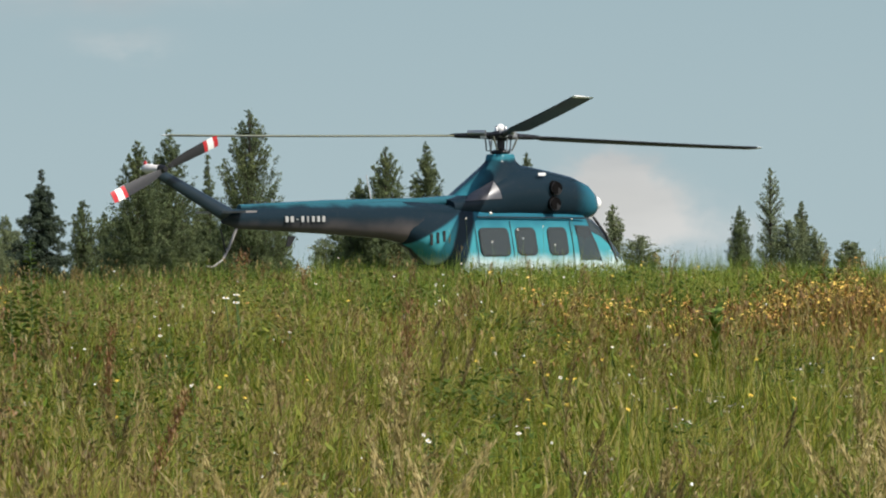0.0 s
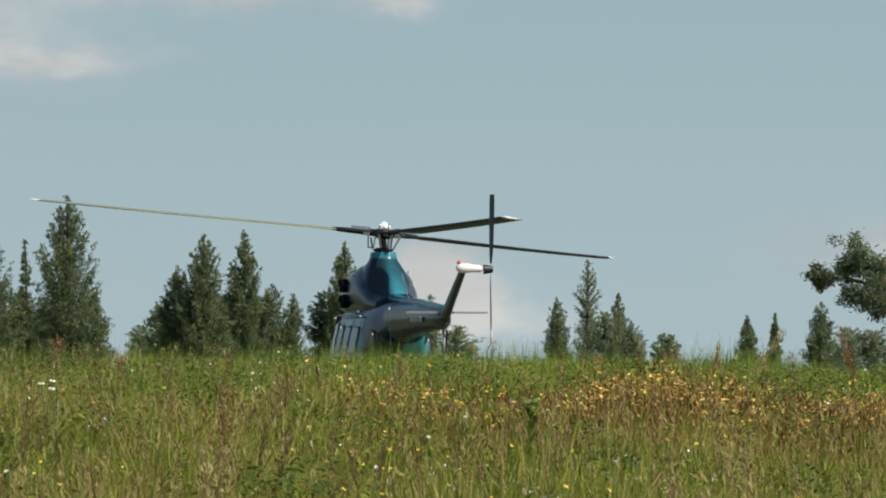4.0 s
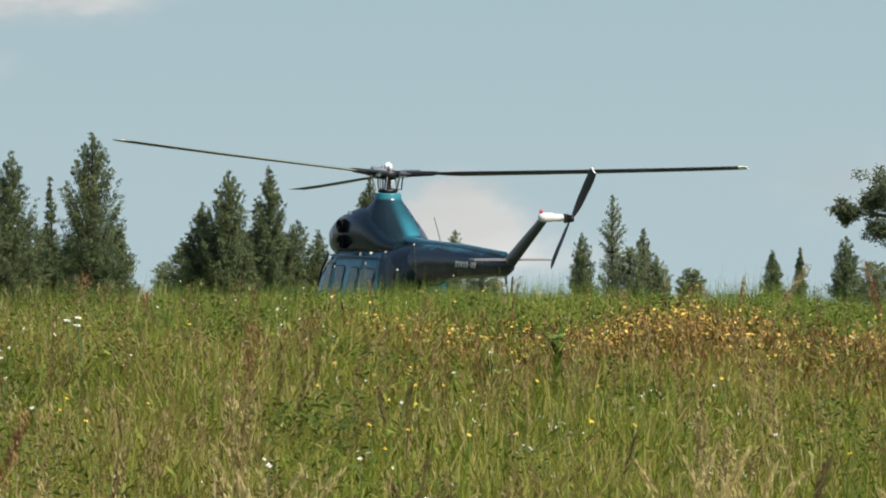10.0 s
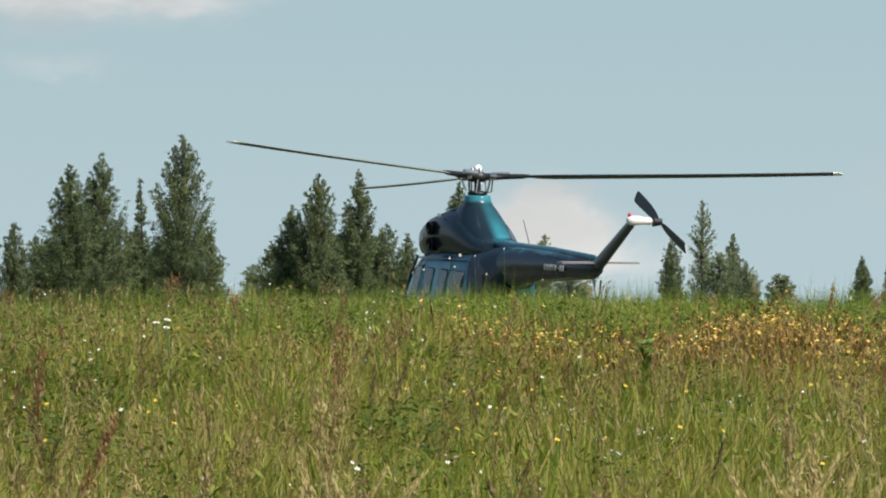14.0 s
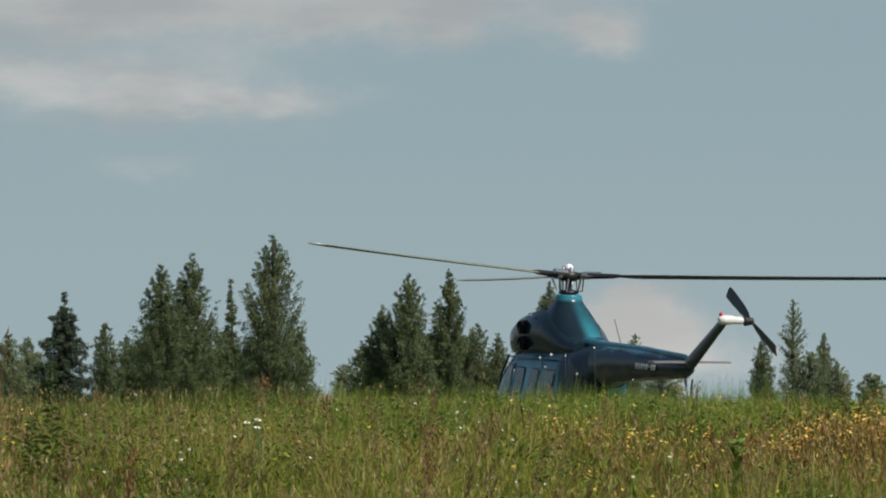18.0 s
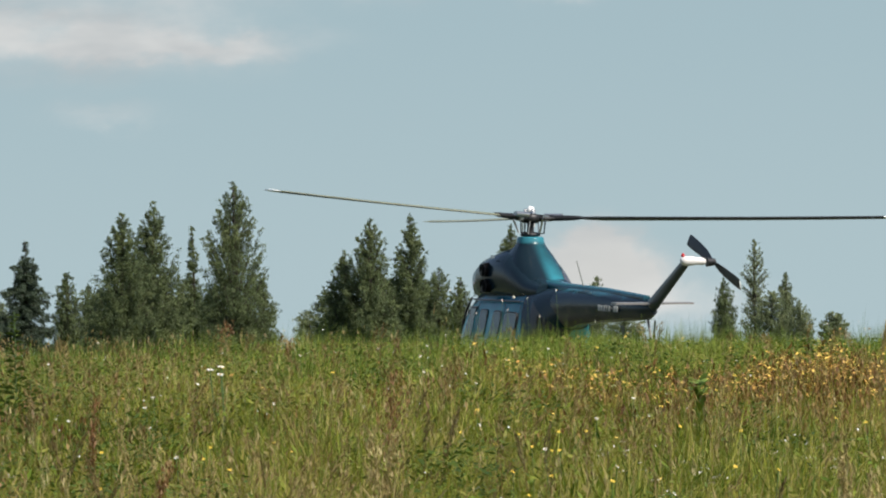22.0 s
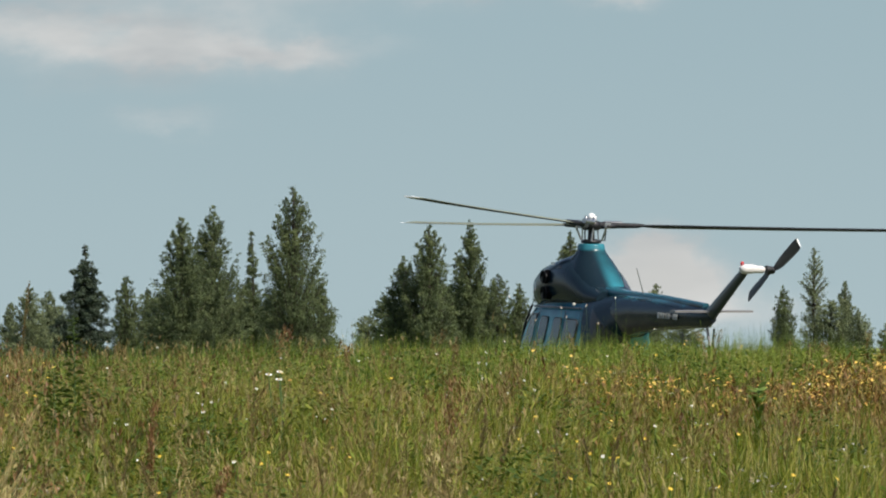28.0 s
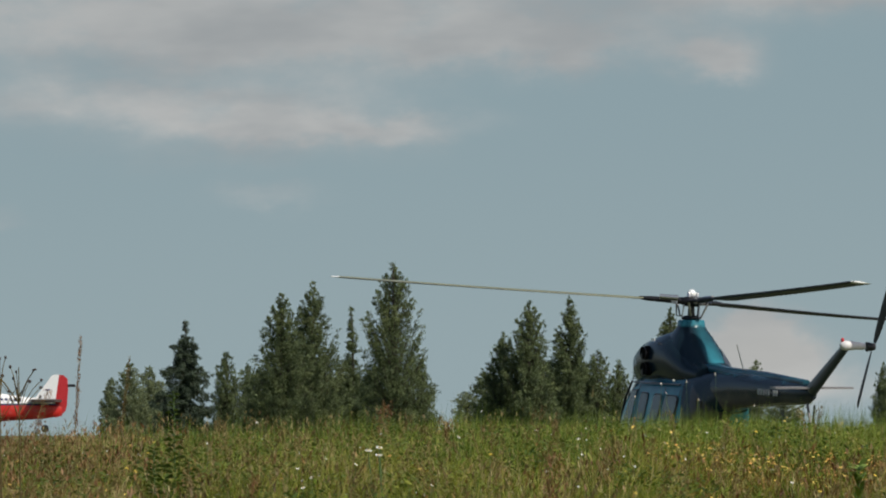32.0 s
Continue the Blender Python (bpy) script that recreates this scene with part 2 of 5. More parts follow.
# Aircraft paint. All in the machine's own axes: x forward, z up.
def gloss_paint(name, stops_z, front=None, rear=None, right=None, slash=None, rough=0.23, rake=0.0, band=None):
    """Tones that fade into one another with height, and towards the front or rear, painted light among them."""
    k = Nodes(name)
    co = k.coord()
    s = k.n("SeparateXYZ")
    k.t.links.new(co, s.inputs[0])
    wob = k.math("MULTIPLY", k.math("SUBTRACT", k.noise(2.2, detail=2.0), 0.5), 0.22)
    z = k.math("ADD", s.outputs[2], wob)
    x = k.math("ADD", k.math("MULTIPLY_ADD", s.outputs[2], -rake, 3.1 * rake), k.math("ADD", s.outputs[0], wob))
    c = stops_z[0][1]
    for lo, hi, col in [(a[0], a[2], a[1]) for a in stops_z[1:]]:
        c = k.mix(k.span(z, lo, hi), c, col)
    for rule in (front, rear):
        if rule:
            a, b, col = rule
            f = k.span(x, a, b)
            if right and rule is rear:
                f = k.math("MULTIPLY", f, k.span(s.outputs[1], *right))
            c = k.mix(f, c, col)
    if slash:
        d = k.math("MULTIPLY_ADD", s.outputs[0], -0.55, s.outputs[2])
        c = k.mix(k.span(d, slash[0], slash[1]), c, slash[2])
    if band:
        d = k.math("ADD", k.math("MULTIPLY_ADD", s.outputs[2], -0.4, s.outputs[0]), 0.824)
        f = k.math("MULTIPLY", k.span(d, band[0] - 0.05, band[0] + 0.03), k.span(d, band[1] + 0.05, band[1] - 0.03))
        c = k.mix(f, c, band[2])
    dirt = k.noise(14.0, detail=5.0)
    c = k.mix(k.math("MULTIPLY", k.span(dirt, 0.55, 0.8), 0.25), c, (0.05, 0.05, 0.045))
    r = k.math("MULTIPLY_ADD", k.noise(5.0), 0.2, rough - 0.14)
    return k.done(c, r, 0.0, Coat_Weight=0.03, Coat_Roughness=0.08, Specular_IOR_Level=0.09)


NAVY, TEAL, TURQ, PALE = (0.01, 0.021, 0.03), (0.025, 0.1, 0.13), (0.05, 0.26, 0.3), (0.5, 0.6, 0.6)
# grey-brown left rear: shade and meadow reflection put into the paint
M_CABIN = gloss_paint("turquoise_cabin_paint_left_shade", [(0, PALE, 0), (0.9, TURQ, 1.2), (1.45, (0.02, 0.11, 0.155), 1.9), (2.0, NAVY, 2.08)], slash=(2.76, 2.84, NAVY), rear=(-1.5, -1.75, (0.06, 0.055, 0.056)), right=(-0.05, 0.05), band=(-1.52, -1.16, NAVY))
M_COWL = gloss_paint("navy_cowling_paint", [(0, NAVY, 0), (2.9, (0.015, 0.05, 0.07), 3.05)], front=(1.45, 2.1, (0.02, 0.12, 0.17)))
# turquoise rear ridge; its brighter right side is sunlight painted in
M_MAST = gloss_paint("navy_fairing_paint_sunlit_rear", [(0, NAVY, 0), (2.98, (0.03, 0.15, 0.19), 3.06)], rear=(0.02, -0.5, (0.035, 0.2, 0.25)), rake=1.1, right=(0.12, -0.1))
# grey-brown underside: the meadow's reflection put into the colour
M_BOOM = gloss_paint("navy_boom_paint_belly_reflection", [(0, (0.105, 0.09, 0.088), 0), (1.56, NAVY, 1.92), (2.06, TEAL, 2.18)])
M_NAVY = plain("navy_paint", NAVY, 0.35)
M_DARK = plain("dark_steel", (0.03, 0.03, 0.032), 0.45, 0.6, scale=15)
M_SOOT = plain("soot_and_bore_shade", (0.006, 0.0055, 0.0055), 0.95, 0.0, scale=15, Specular_IOR_Level=0.05)
M_GEAR = plain("worn_white_enamel", (0.66, 0.63, 0.61), 0.45, vary=0.3, scale=9)
M_GREY = plain("grey_enamel", (0.2, 0.19, 0.185), 0.4, vary=0.15, scale=6)
M_STEEL = plain("bare_steel", (0.45, 0.45, 0.44), 0.32, 0.9, scale=20)
M_WHITE = plain("white_enamel", (0.8, 0.8, 0.78), 0.4, vary=0.06, scale=8)
M_MARK = plain("grey_white_lettering", (0.36, 0.36, 0.35), 0.5, vary=0.1)
# the tailplane's shaded look is put into this dark brown
M_TAILPLANE_SHADE = plain("tailplane_shade_brown", (0.07, 0.052, 0.045), 0.5, vary=0.2)
M_RED = plain("red_enamel", (0.46, 0.025, 0.03), 0.35, vary=0.15)
M_BLADE = plain("rotor_blade_paint", (0.022, 0.022, 0.024), 0.55, vary=0.3, scale=2.5)
M_OLIVE = plain("rotor_blade_top", (0.2, 0.2, 0.11), 0.4, vary=0.2, scale=2.5)
M_RUBBER = plain("tyre_rubber", (0.018, 0.018, 0.018), 0.85, scale=20)
M_SEAL = plain("black_window_seal", (0.012, 0.012, 0.013), 0.6, scale=20)
M_LAMP = plain("lamp_lens", (0.75, 0.72, 0.62), 0.12, scale=30)
M_BLUE = plain("blue_stripe", (0.02, 0.03, 0.12), 0.4)


def glass():
    k = Nodes("tinted_acrylic")
    k.done((0.05, 0.06, 0.062), 0.12, Alpha=0.85, IOR=1.42, Specular_IOR_Level=0.3)
    return k.m


M_GLASS = glass()
# ---- ground ----
def smooth(v, a, b):
    u = np.clip((v - a) / (b - a), 0, 1)
    return u * u * (3 - 2 * u)


def ground_z(x, y):
    """A low convex rise before the camera, its crest 45 m off, with the flat field behind it."""
    x, y = np.asarray(x, dtype=float), np.asarray(y, dtype=float)
    near = 1.05 - np.clip((45 - y) / 30, 0, 2) ** 2.1
    near = np.where(near > 0.25, near, 0.25 * np.exp(np.clip((near - 0.25) / 0.25, -30, 0)))
    dome = 0.0 - 0.10 * np.clip((x / np.maximum(y, 10) - 0.075) / 0.11, -1.6, 1.6) ** 2
    near = near + dome * smooth(y, 14, 40)
    rough = 0.025 * np.sin(1.7 * x + 0.6 * y) * np.sin(0.9 * y - 0.4 * x) * smooth(y, 10, 20)
    z = near + rough
    back = smooth(y, 47, 78)
    z = z * (1 - back) + 0.3 * back
    side = smooth(np.abs(x - 3), 60, 140)
    far = np.maximum(np.hypot(x, y) - 330, 0)
    return z * (1 - side) + 0.3 * side - 0.007 * far


def build_ground():
    xs = np.concatenate((-np.geomspace(4500, 45, 18), np.linspace(-40, 40, 81), np.geomspace(45, 4500, 18)))
    ys = np.concatenate((-np.geomspace(4500, 25, 16), np.linspace(-20, 100, 121), np.geomspace(108, 4600, 20)))
    gx, gy = np.meshgrid(xs, ys)
    v = np.stack((gx, gy, ground_z(gx, gy)), -1).reshape(-1, 3)
    nx, ny = len(xs), len(ys)
    i, j = np.meshgrid(np.arange(nx - 1), np.arange(ny - 1))
    a = (j * nx + i).ravel()
    f = np.stack((a, a + 1, a + nx + 1, a + nx), -1)
    me = mesh_np("ground", v, f.ravel(), np.full(len(f), 4))
    tagged(part_mesh("ground", me, M_GROUND), "grassy meadow ground rising to a low crest", "ground", kind="structure")


build_ground()


def on_meadow(rel, below, top=0.55):
    """Where the sward's surface lies that far across from the tall tree and below eye level, in lens units."""
    for y in np.linspace(11, 46, 700):
        x = y * rel / FOCAL
        if 1.6 - float(ground_z(x, y)) - top <= below / FOCAL * y:
            break
    return x, float(y)


# ---- backdrop of clouds ----
def cloud_backdrop():
    dist = 3600.0
    u = dist / FOCAL
    k = Nodes("cloud_bank")
    co = k.coord()
    s = k.n("SeparateXYZ")
    k.t.links.new(co, s.inputs[0])
    warp = k.math("MULTIPLY", k.math("SUBTRACT", k.noise(0.006, detail=5.0, rough=0.6), 0.5), 130.0)
    warp2 = k.math("MULTIPLY", k.math("SUBTRACT", k.noise(0.009, vec=None, detail=5.0, rough=0.6, stretch=(1, 1, 1.7)), 0.5), 70.0)
    x, z = k.math("ADD", s.outputs[0], warp), k.math("ADD", s.outputs[2], warp2)
    total = None
    # across, up, half width, half height, thickness
    for cx, cz, rx, rz, amp in ((-420, 560, 330, 45, 0.9), (-120, 515, 240, 26, 0.8), (-300, 470, 380, 42, 0.3), (-330, 690, 560, 70, 1.15), (200, 660, 190, 46, 0.85), (545, 636, 85, 34, 0.95), (700, 770, 260, 40, 0.6),
                                (-215, 383, 100, 26, 0.45), (-690, 350, 60, 20, 0.3), (655, 116, 92, 54, 1.7), (570, 70, 80, 40, 0.35), (760, 84, 90, 52, 0.45), (790, 50, 190, 36, 0.35), (430, 50, 80, 40, 0.15), (1450, 180, 160, 70, 0.75), (600, 760, 900, 60, 0.5)):
        dx = k.math("POWER", k.math("ABSOLUTE", k.math("MULTIPLY_ADD", x, 1 / (rx * u), -cx / rx)), 2.0)
        dz = k.math("POWER", k.math("ABSOLUTE", k.math("MULTIPLY_ADD", z, 1 / (rz * u), -cz / rz)), 2.0)
        g = k.math("MULTIPLY", k.math("EXPONENT", k.math("MULTIPLY", k.math("ADD", dx, dz), -0.9)), amp)
        total = g if total is None else k.math("ADD", total, g)
    fluff = k.noise(0.015, detail=6.0, rough=0.58, stretch=(0.7, 1, 1.4))
    wide = k.noise(0.0035, detail=4.0, rough=0.55, stretch=(0.5, 1, 2.0))
    dens = k.math("MULTIPLY", total, k.math("MULTIPLY_ADD", fluff, 1.9, -0.02))
    dens = k.math("ADD", dens, k.math("MULTIPLY", k.span(wide, 0.5, 0.8), 0.16))
    alpha = k.span(dens, 0.02, 1.0)
    clear = k.mix(k.span(s.outputs[2], 0, 330), (0.385, 0.495, 0.53), (0.335, 0.452, 0.5))
    tone = k.mix(k.span(k.noise(0.0075, detail=4.0, stretch=(0.6, 1, 1.8)), 0.33, 0.66), (0.43, 0.46, 0.475), (0.655, 0.665, 0.655))
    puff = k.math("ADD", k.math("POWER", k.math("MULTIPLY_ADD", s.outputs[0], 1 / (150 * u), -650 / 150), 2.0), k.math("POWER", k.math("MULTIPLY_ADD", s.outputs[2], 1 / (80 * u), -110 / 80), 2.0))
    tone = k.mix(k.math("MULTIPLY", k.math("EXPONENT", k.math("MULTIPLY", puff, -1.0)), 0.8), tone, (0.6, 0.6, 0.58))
    tone = k.mix(k.math("MULTIPLY", k.span(s.outputs[2], 215, 300), 0.4), tone, (0.42, 0.45, 0.465))
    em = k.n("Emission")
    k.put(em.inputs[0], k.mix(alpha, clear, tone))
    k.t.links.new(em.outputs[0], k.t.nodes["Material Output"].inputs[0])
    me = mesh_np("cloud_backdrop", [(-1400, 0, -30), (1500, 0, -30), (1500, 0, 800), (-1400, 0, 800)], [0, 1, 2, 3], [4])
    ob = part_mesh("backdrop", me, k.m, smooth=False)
    ob.location = (0, dist, 1.6)
    tagged(ob, "soft white and grey clouds in a hazy sky", "clouds", kind="structure")


cloud_backdrop()


# ---- trees ----
def leaf_cloud(rng, centres, radii, per, size, along=None, axis=None):
    """Small leaf sprays scattered about centres: drawn out along their boughs and facing outwards."""
    n = len(centres) * per
    off = rng.normal(size=(n, 3)) * np.array((1, 1, 0.8))
    c = np.repeat(centres, per, 0) + off * np.repeat(radii, per)[:, None]
    d = rng.normal(size=(n, 3)) * (1, 1, 0.8)
    if along is not None:
        d = d * 0.5 + np.repeat(along, per, 0) * rng.uniform(0.3, 1.3, n)[:, None] + np.stack((np.zeros(n), np.zeros(n), rng.normal(size=n) * 0.7), -1)
    d /= np.linalg.norm(d, axis=1)[:, None]
    face = off * 0.3 + rng.normal(size=(n, 3)) * 0.8
    if axis is not None:
        out = c - np.stack((np.full(n, axis[0]), np.full(n, axis[1]), c[:, 2] - 0.4), -1)
        face += out / np.linalg.norm(out, axis=1)[:, None]
    e = np.cross(d, face)
    e /= np.linalg.norm(e, axis=1)[:, None] + 1e-6
    s = size * rng.uniform(0.6, 1.5, n)[:, None]
    v = np.stack((c - d * s, c + e * s * 0.31, c + d * s * 1.3, c - e * s * 0.31), 1).reshape(-1, 3)
    return mesh_np("crown", v, np.arange(4 * n), np.full(n, 4))


SHAPES = {
    "cone": lambda f: float(np.interp(f, (0, 0.12, 0.3, 0.5, 0.65, 0.8, 0.9, 0.96, 1), (0.86, 1.0, 0.95, 0.8, 0.64, 0.43, 0.25, 0.11, 0))),
    "column": lambda f: float(np.interp(f, (0, 0.12, 0.3, 0.5, 0.65, 0.8, 0.9, 0.96, 1), (0.88, 1.0, 0.97, 0.86, 0.76, 0.58, 0.38, 0.2, 0))),
    "spruce": lambda f: float(np.interp(f, (0, 0.1, 0.3, 0.5, 0.7, 0.85, 0.93, 1), (0.9, 1, 0.8, 0.56, 0.32, 0.14, 0.05, 0.01))) * (0.9 + 0.16 * math.sin(28 * f)),
    "birch": lambda f: float(np.interp(f, (0, 0.2, 0.42, 0.5, 0.58, 0.7, 0.8, 0.92, 1), (0.9, 1.0, 0.8, 0.5, 0.68, 0.74, 0.55, 0.3, 0.05))),
    "round": lambda f: math.sqrt(max(0, 1 - (2 * f - 1) ** 2)) ** 0.8,
    "bush": lambda f: float(np.interp(f, (0, 0.25, 0.6, 0.85, 1), (0.8, 1, 0.8, 0.45, 0.12))),
    "wisp": lambda f: 1.0 if f < 0.45 else 0.42 * (1 - f) / 0.55 + 0.03,
}


def tree(rel, high, half, dist, shape, leaves, label, category="tree", seed=0, bare=0.04, dense=1.0):
    """A tree so far across from the tall one, so high over eye level and so wide, in lens units, at dist metres."""
    rng = np.random.default_rng(1000 + seed)
    x, y = dist * rel / FOCAL, dist
    h = high / FOCAL * dist + 1.33
    w = 1.1 * half / FOCAL * dist
    root = tagged(new("tree" if category == "tree" else category.replace(" ", "_")), label, category, group="trees beyond the field")
    root.location = (x, y, 0.3)
    lean = rng.normal(size=2) * 0.01 * h
    r0 = 0.012 * h + 0.04
    pts = [(lean[0] * f + 0.06 * math.sin(5 * f + seed), lean[1] * f + 0.06 * math.cos(4 * f + seed), h * f * 0.97) for f in np.linspace(0, 1, 9)]
    part("trunk", tube(pts, [r0 * (1.02 - f) + 0.008 for f in np.linspace(0, 1, 9)], 8), M_BARK, root)
    limbs = bmesh.new()
    centres, radii, along = [], [], []
    count = int(80 + 22 * h)
    prof = SHAPES[shape]
    for i in range(count):
        f = bare + (1 - bare) * ((i + rng.uniform()) / count) ** 0.95
        ang = rng.uniform(0, 2 * math.pi)
        if shape == "wisp" and f > 0.45 and rng.uniform() < 0.66:
            continue
        if f > 0.8 and shape in ("cone", "column", "spruce") and rng.uniform() > 0.15 + 3.0 * prof(f):
            continue
        length = w * prof(f) * (1.12 - 0.55 * rng.uniform() ** 1.4 if shape != "spruce" else rng.uniform(0.6, 1.16)) * (1 + 0.11 * math.sin(11 * f + seed) * math.sin(2 * ang + 3 * f + seed) + 0.12 * math.sin(31 * f + 2 * seed + 2 * ang))
        rise = {"spruce": -0.12, "cone": 1.9, "column": 2.3, "birch": 1.1, "round": 0.4, "bush": 1.2, "wisp": 0.6}[shape] * length
        rise = min(rise, 0.8 * h * f)
        base = Vector((lean[0] * f, lean[1] * f, h * f - rise))
        tip = base + Vector((math.cos(ang) * length, math.sin(ang) * length, rise))
        t2 = tube([base, base.lerp(tip, 0.5) + Vector((0, 0, 0.06 * length)), tip], [r0 * 0.35 * (1 - 0.7 * f), r0 * 0.2 * (1 - 0.7 * f), 0.006], 5)
        tmp = bpy.data.meshes.new("limb_tmp")
        t2.to_mesh(tmp)
        t2.free()
        limbs.from_mesh(tmp)
        bpy.data.meshes.remove(tmp)
        steps = max(1 if f > 0.8 else 3, int(length / 0.13))
        for q in range(steps):
            g = ((q + rng.uniform(0.2, 1.0)) / steps) ** 0.6
            p = base.lerp(tip, g) + Vector(rng.normal(size=3)) * (0.05 * w + 0.04) * (1 - 0.9 * f)
            centres.append(p)
            along.append((tip - base).normalized() * 0.9)
            radii.append((0.1 + 0.05 * w * rng.uniform(0.4, 1.2)) * (1.0 if shape != "spruce" else 0.6) * (1 - 0.8 * f) * (1.05 - 0.55 * g) + 0.03)
    tagged(part("branchwork", limbs, M_BARK, root), kind="stuff")
    centres = np.array(centres)
    ok = centres[:, 2] < h * 0.995
    centres, radii, along = centres[ok], np.array(radii)[ok], np.array(along)[ok]
    centres[:, 2] = np.maximum(centres[:, 2], 0.2)
    per = int(np.clip(30000 * dense / len(centres), 3, 60))
    me = leaf_cloud(rng, centres, radii, per, 0.00028 * dist, along, (lean[0] * 0.5, lean[1] * 0.5))
    part_mesh("crown", me, leaves, root, smooth=False)
    return root


def build_trees():
    pop, spr, wil = "tall leafy poplar tree with a narrow dark green crown", "dark green pointed spruce tree", "light green bushy willow beyond the field"
    rows = (
        (-502, 66, 20, 270, "bush", M_BUSH, wil), (-468, 94, 34, 262, "bush", M_BUSH, wil), (-434, 88, 32, 266, "bush", M_BUSH, wil), (-412, 62, 26, 270, "bush", M_BUSH, wil), (-368, 178, 64, 250, "spruce", M_SPRUCE, spr),
        (-298, 118, 26, 265, "column", M_POPLAR, pop), (-258, 95, 24, 275, "column", M_POPLAR, pop), (-198, 222, 56, 245, "cone", M_POPLAR, pop), (-146, 240, 58, 252, "cone", M_POPLAR, pop),
        (-92, 110, 40, 262, "column", M_POPLAR, pop), (-74, 194, 34, 256, "wisp", M_POPLAR, "thin sparse young birch with a bare top"), (0, 274, 57, 240, "column", M_POPLAR, "tallest poplar tree with a dense dark green crown"),
        (44, 110, 32, 246, "cone", M_POPLAR, pop), (132, 42, 28, 280, "round", M_BUSH, "low dark green bush"), (166, 78, 30, 275, "round", M_POPLAR, pop), (196, 150, 46, 250, "cone", M_POPLAR, pop), (235, 206, 48, 248, "column", M_POPLAR, pop),
        (308, 214, 40, 255, "cone", M_POPLAR, pop), (285, 95, 34, 262, "round", M_POPLAR, pop), (358, 118, 38, 258, "column", M_POPLAR, pop), (395, 100, 22, 258, "column", M_POPLAR, pop), (488, 195, 40, 260, "cone", M_POPLAR, pop), (455, 105, 34, 262, "round", M_POPLAR, pop), (642, 100, 22, 290, "column", M_BUSH, wil), (690, 45, 34, 290, "round", M_BUSH, wil),
        # lighter leaves on all of these: heat haze put into their colour
        (868, 93, 24, 280, "column", M_POPLAR, spr), (922, 163, 28, 285, "birch", M_BUSH, "thin birch with an open crown, haze in its colour"), (952, 70, 30, 282, "round", M_BUSH, wil), (978, 104, 18, 286, "column", M_BUSH, wil), (1004, 56, 24, 280, "column", M_BUSH, wil), (1062, 32, 22, 285, "round", M_BUSH, "low dark green bush"),
        # the spruces take lighter poplar leaves, which paint haze over them
        (1209, 64, 20, 270, "cone", M_POPLAR, spr), (1257, 70, 18, 275, "spruce", M_POPLAR, spr), (1344, 92, 30, 255, "cone", M_POPLAR, spr), (1395, 45, 34, 275, "round", M_BUSH, wil), (1440, 40, 34, 275, "round", M_BUSH, wil), (-230, 88, 34, 268, "round", M_POPLAR, pop), (-168, 84, 36, 266, "round", M_POPLAR, pop), (-118, 78, 32, 268, "round", M_POPLAR, pop), (-40, 86, 34, 262, "round", M_POPLAR, pop), (262, 100, 36, 266, "round", M_POPLAR, pop), (330, 96, 32, 266, "round", M_POPLAR, pop),
    )
    for i, (rel, high, half, dist, shape, leaves, label) in enumerate(rows):
        low = high < 60
        tree(rel, high, half, dist, shape, leaves, label, "bush" if low else "tree", i + 1, dense=min(1.5, max(0.2, high * half / 8500)) * (0.3 if shape == "birch" else 1.0))


build_trees()


def oak(rel, dist):
    """A broad old tree, its foliage in separate heavy clumps on crooked boughs."""
    rng = np.random.default_rng(77)
    root = tagged(new("oak_tree"), "broad gnarled oak tree with foliage in separate clumps", "tree")
    root.location = (dist * rel / FOCAL, dist, 0.3)
    u = dist / FOCAL
    base = 1.3
    part("trunk", tube([(0, 0, 0), (0.02, 0, base), (-0.06, 0, base + 60 * u), (0.1, 0, base + 130 * u), (0.12, 0, base + 180 * u)], [0.17, 0.15, 0.13, 0.09, 0.03], 12), M_BARK, root)
    clumps = ((-150, 165, 20), (-118, 172, 24), (-100, 208, 28), (-85, 185, 24), (-140, 158, 16), (-60, 180, 14), (-40, 175, 36), (-70, 130, 30), (-85, 118, 24), (-35, 120, 34), (0, 165, 44), (25, 195, 36), (60, 160, 46), (10, 115, 40), (55, 110, 40),
              (100, 140, 44), (90, 190, 40), (140, 120, 40), (-20, 75, 22), (30, 60, 26), (120, 80, 36), (165, 150, 40), (-55, 95, 22))
    centres, radii = [], []
    for cx, cz, r in clumps:
        tip = Vector((cx * u, rng.normal() * 50 * u, base + (0.9 * cz - 9) * u))
        start = Vector((0.03, 0, base + min(150, max(45, cz * 0.62)) * u))
        mid = start.lerp(tip, 0.55) + Vector((rng.normal() * 0.12, rng.normal() * 0.1, 0.1))
        t2 = tube([start, mid, tip], [0.05, 0.03, 0.01], 6)
        part("bough", t2, M_BARK, root)
        for q in range(15):
            centres.append(tip + Vector(rng.normal(size=3) * (0.55, 0.55, 0.42)) * r * u)
            radii.append(r * u * 0.27)
    part_mesh("crown", leaf_cloud(rng, np.array(centres), np.array(radii), 66, 0.05), M_OAK, root, smooth=False)


oak(1497, 105)
# ---- helicopter: x forward, y left, z up from the ground under the mast ----
HUB_Z = 3.5


def keep(bm, test):
    """Leaves only the faces whose middle passes the test."""
    gone = [f for f in bm.faces if not test(f.calc_center_median())]
    bmesh.ops.delete(bm, geom=gone, context="FACES")
    return bm


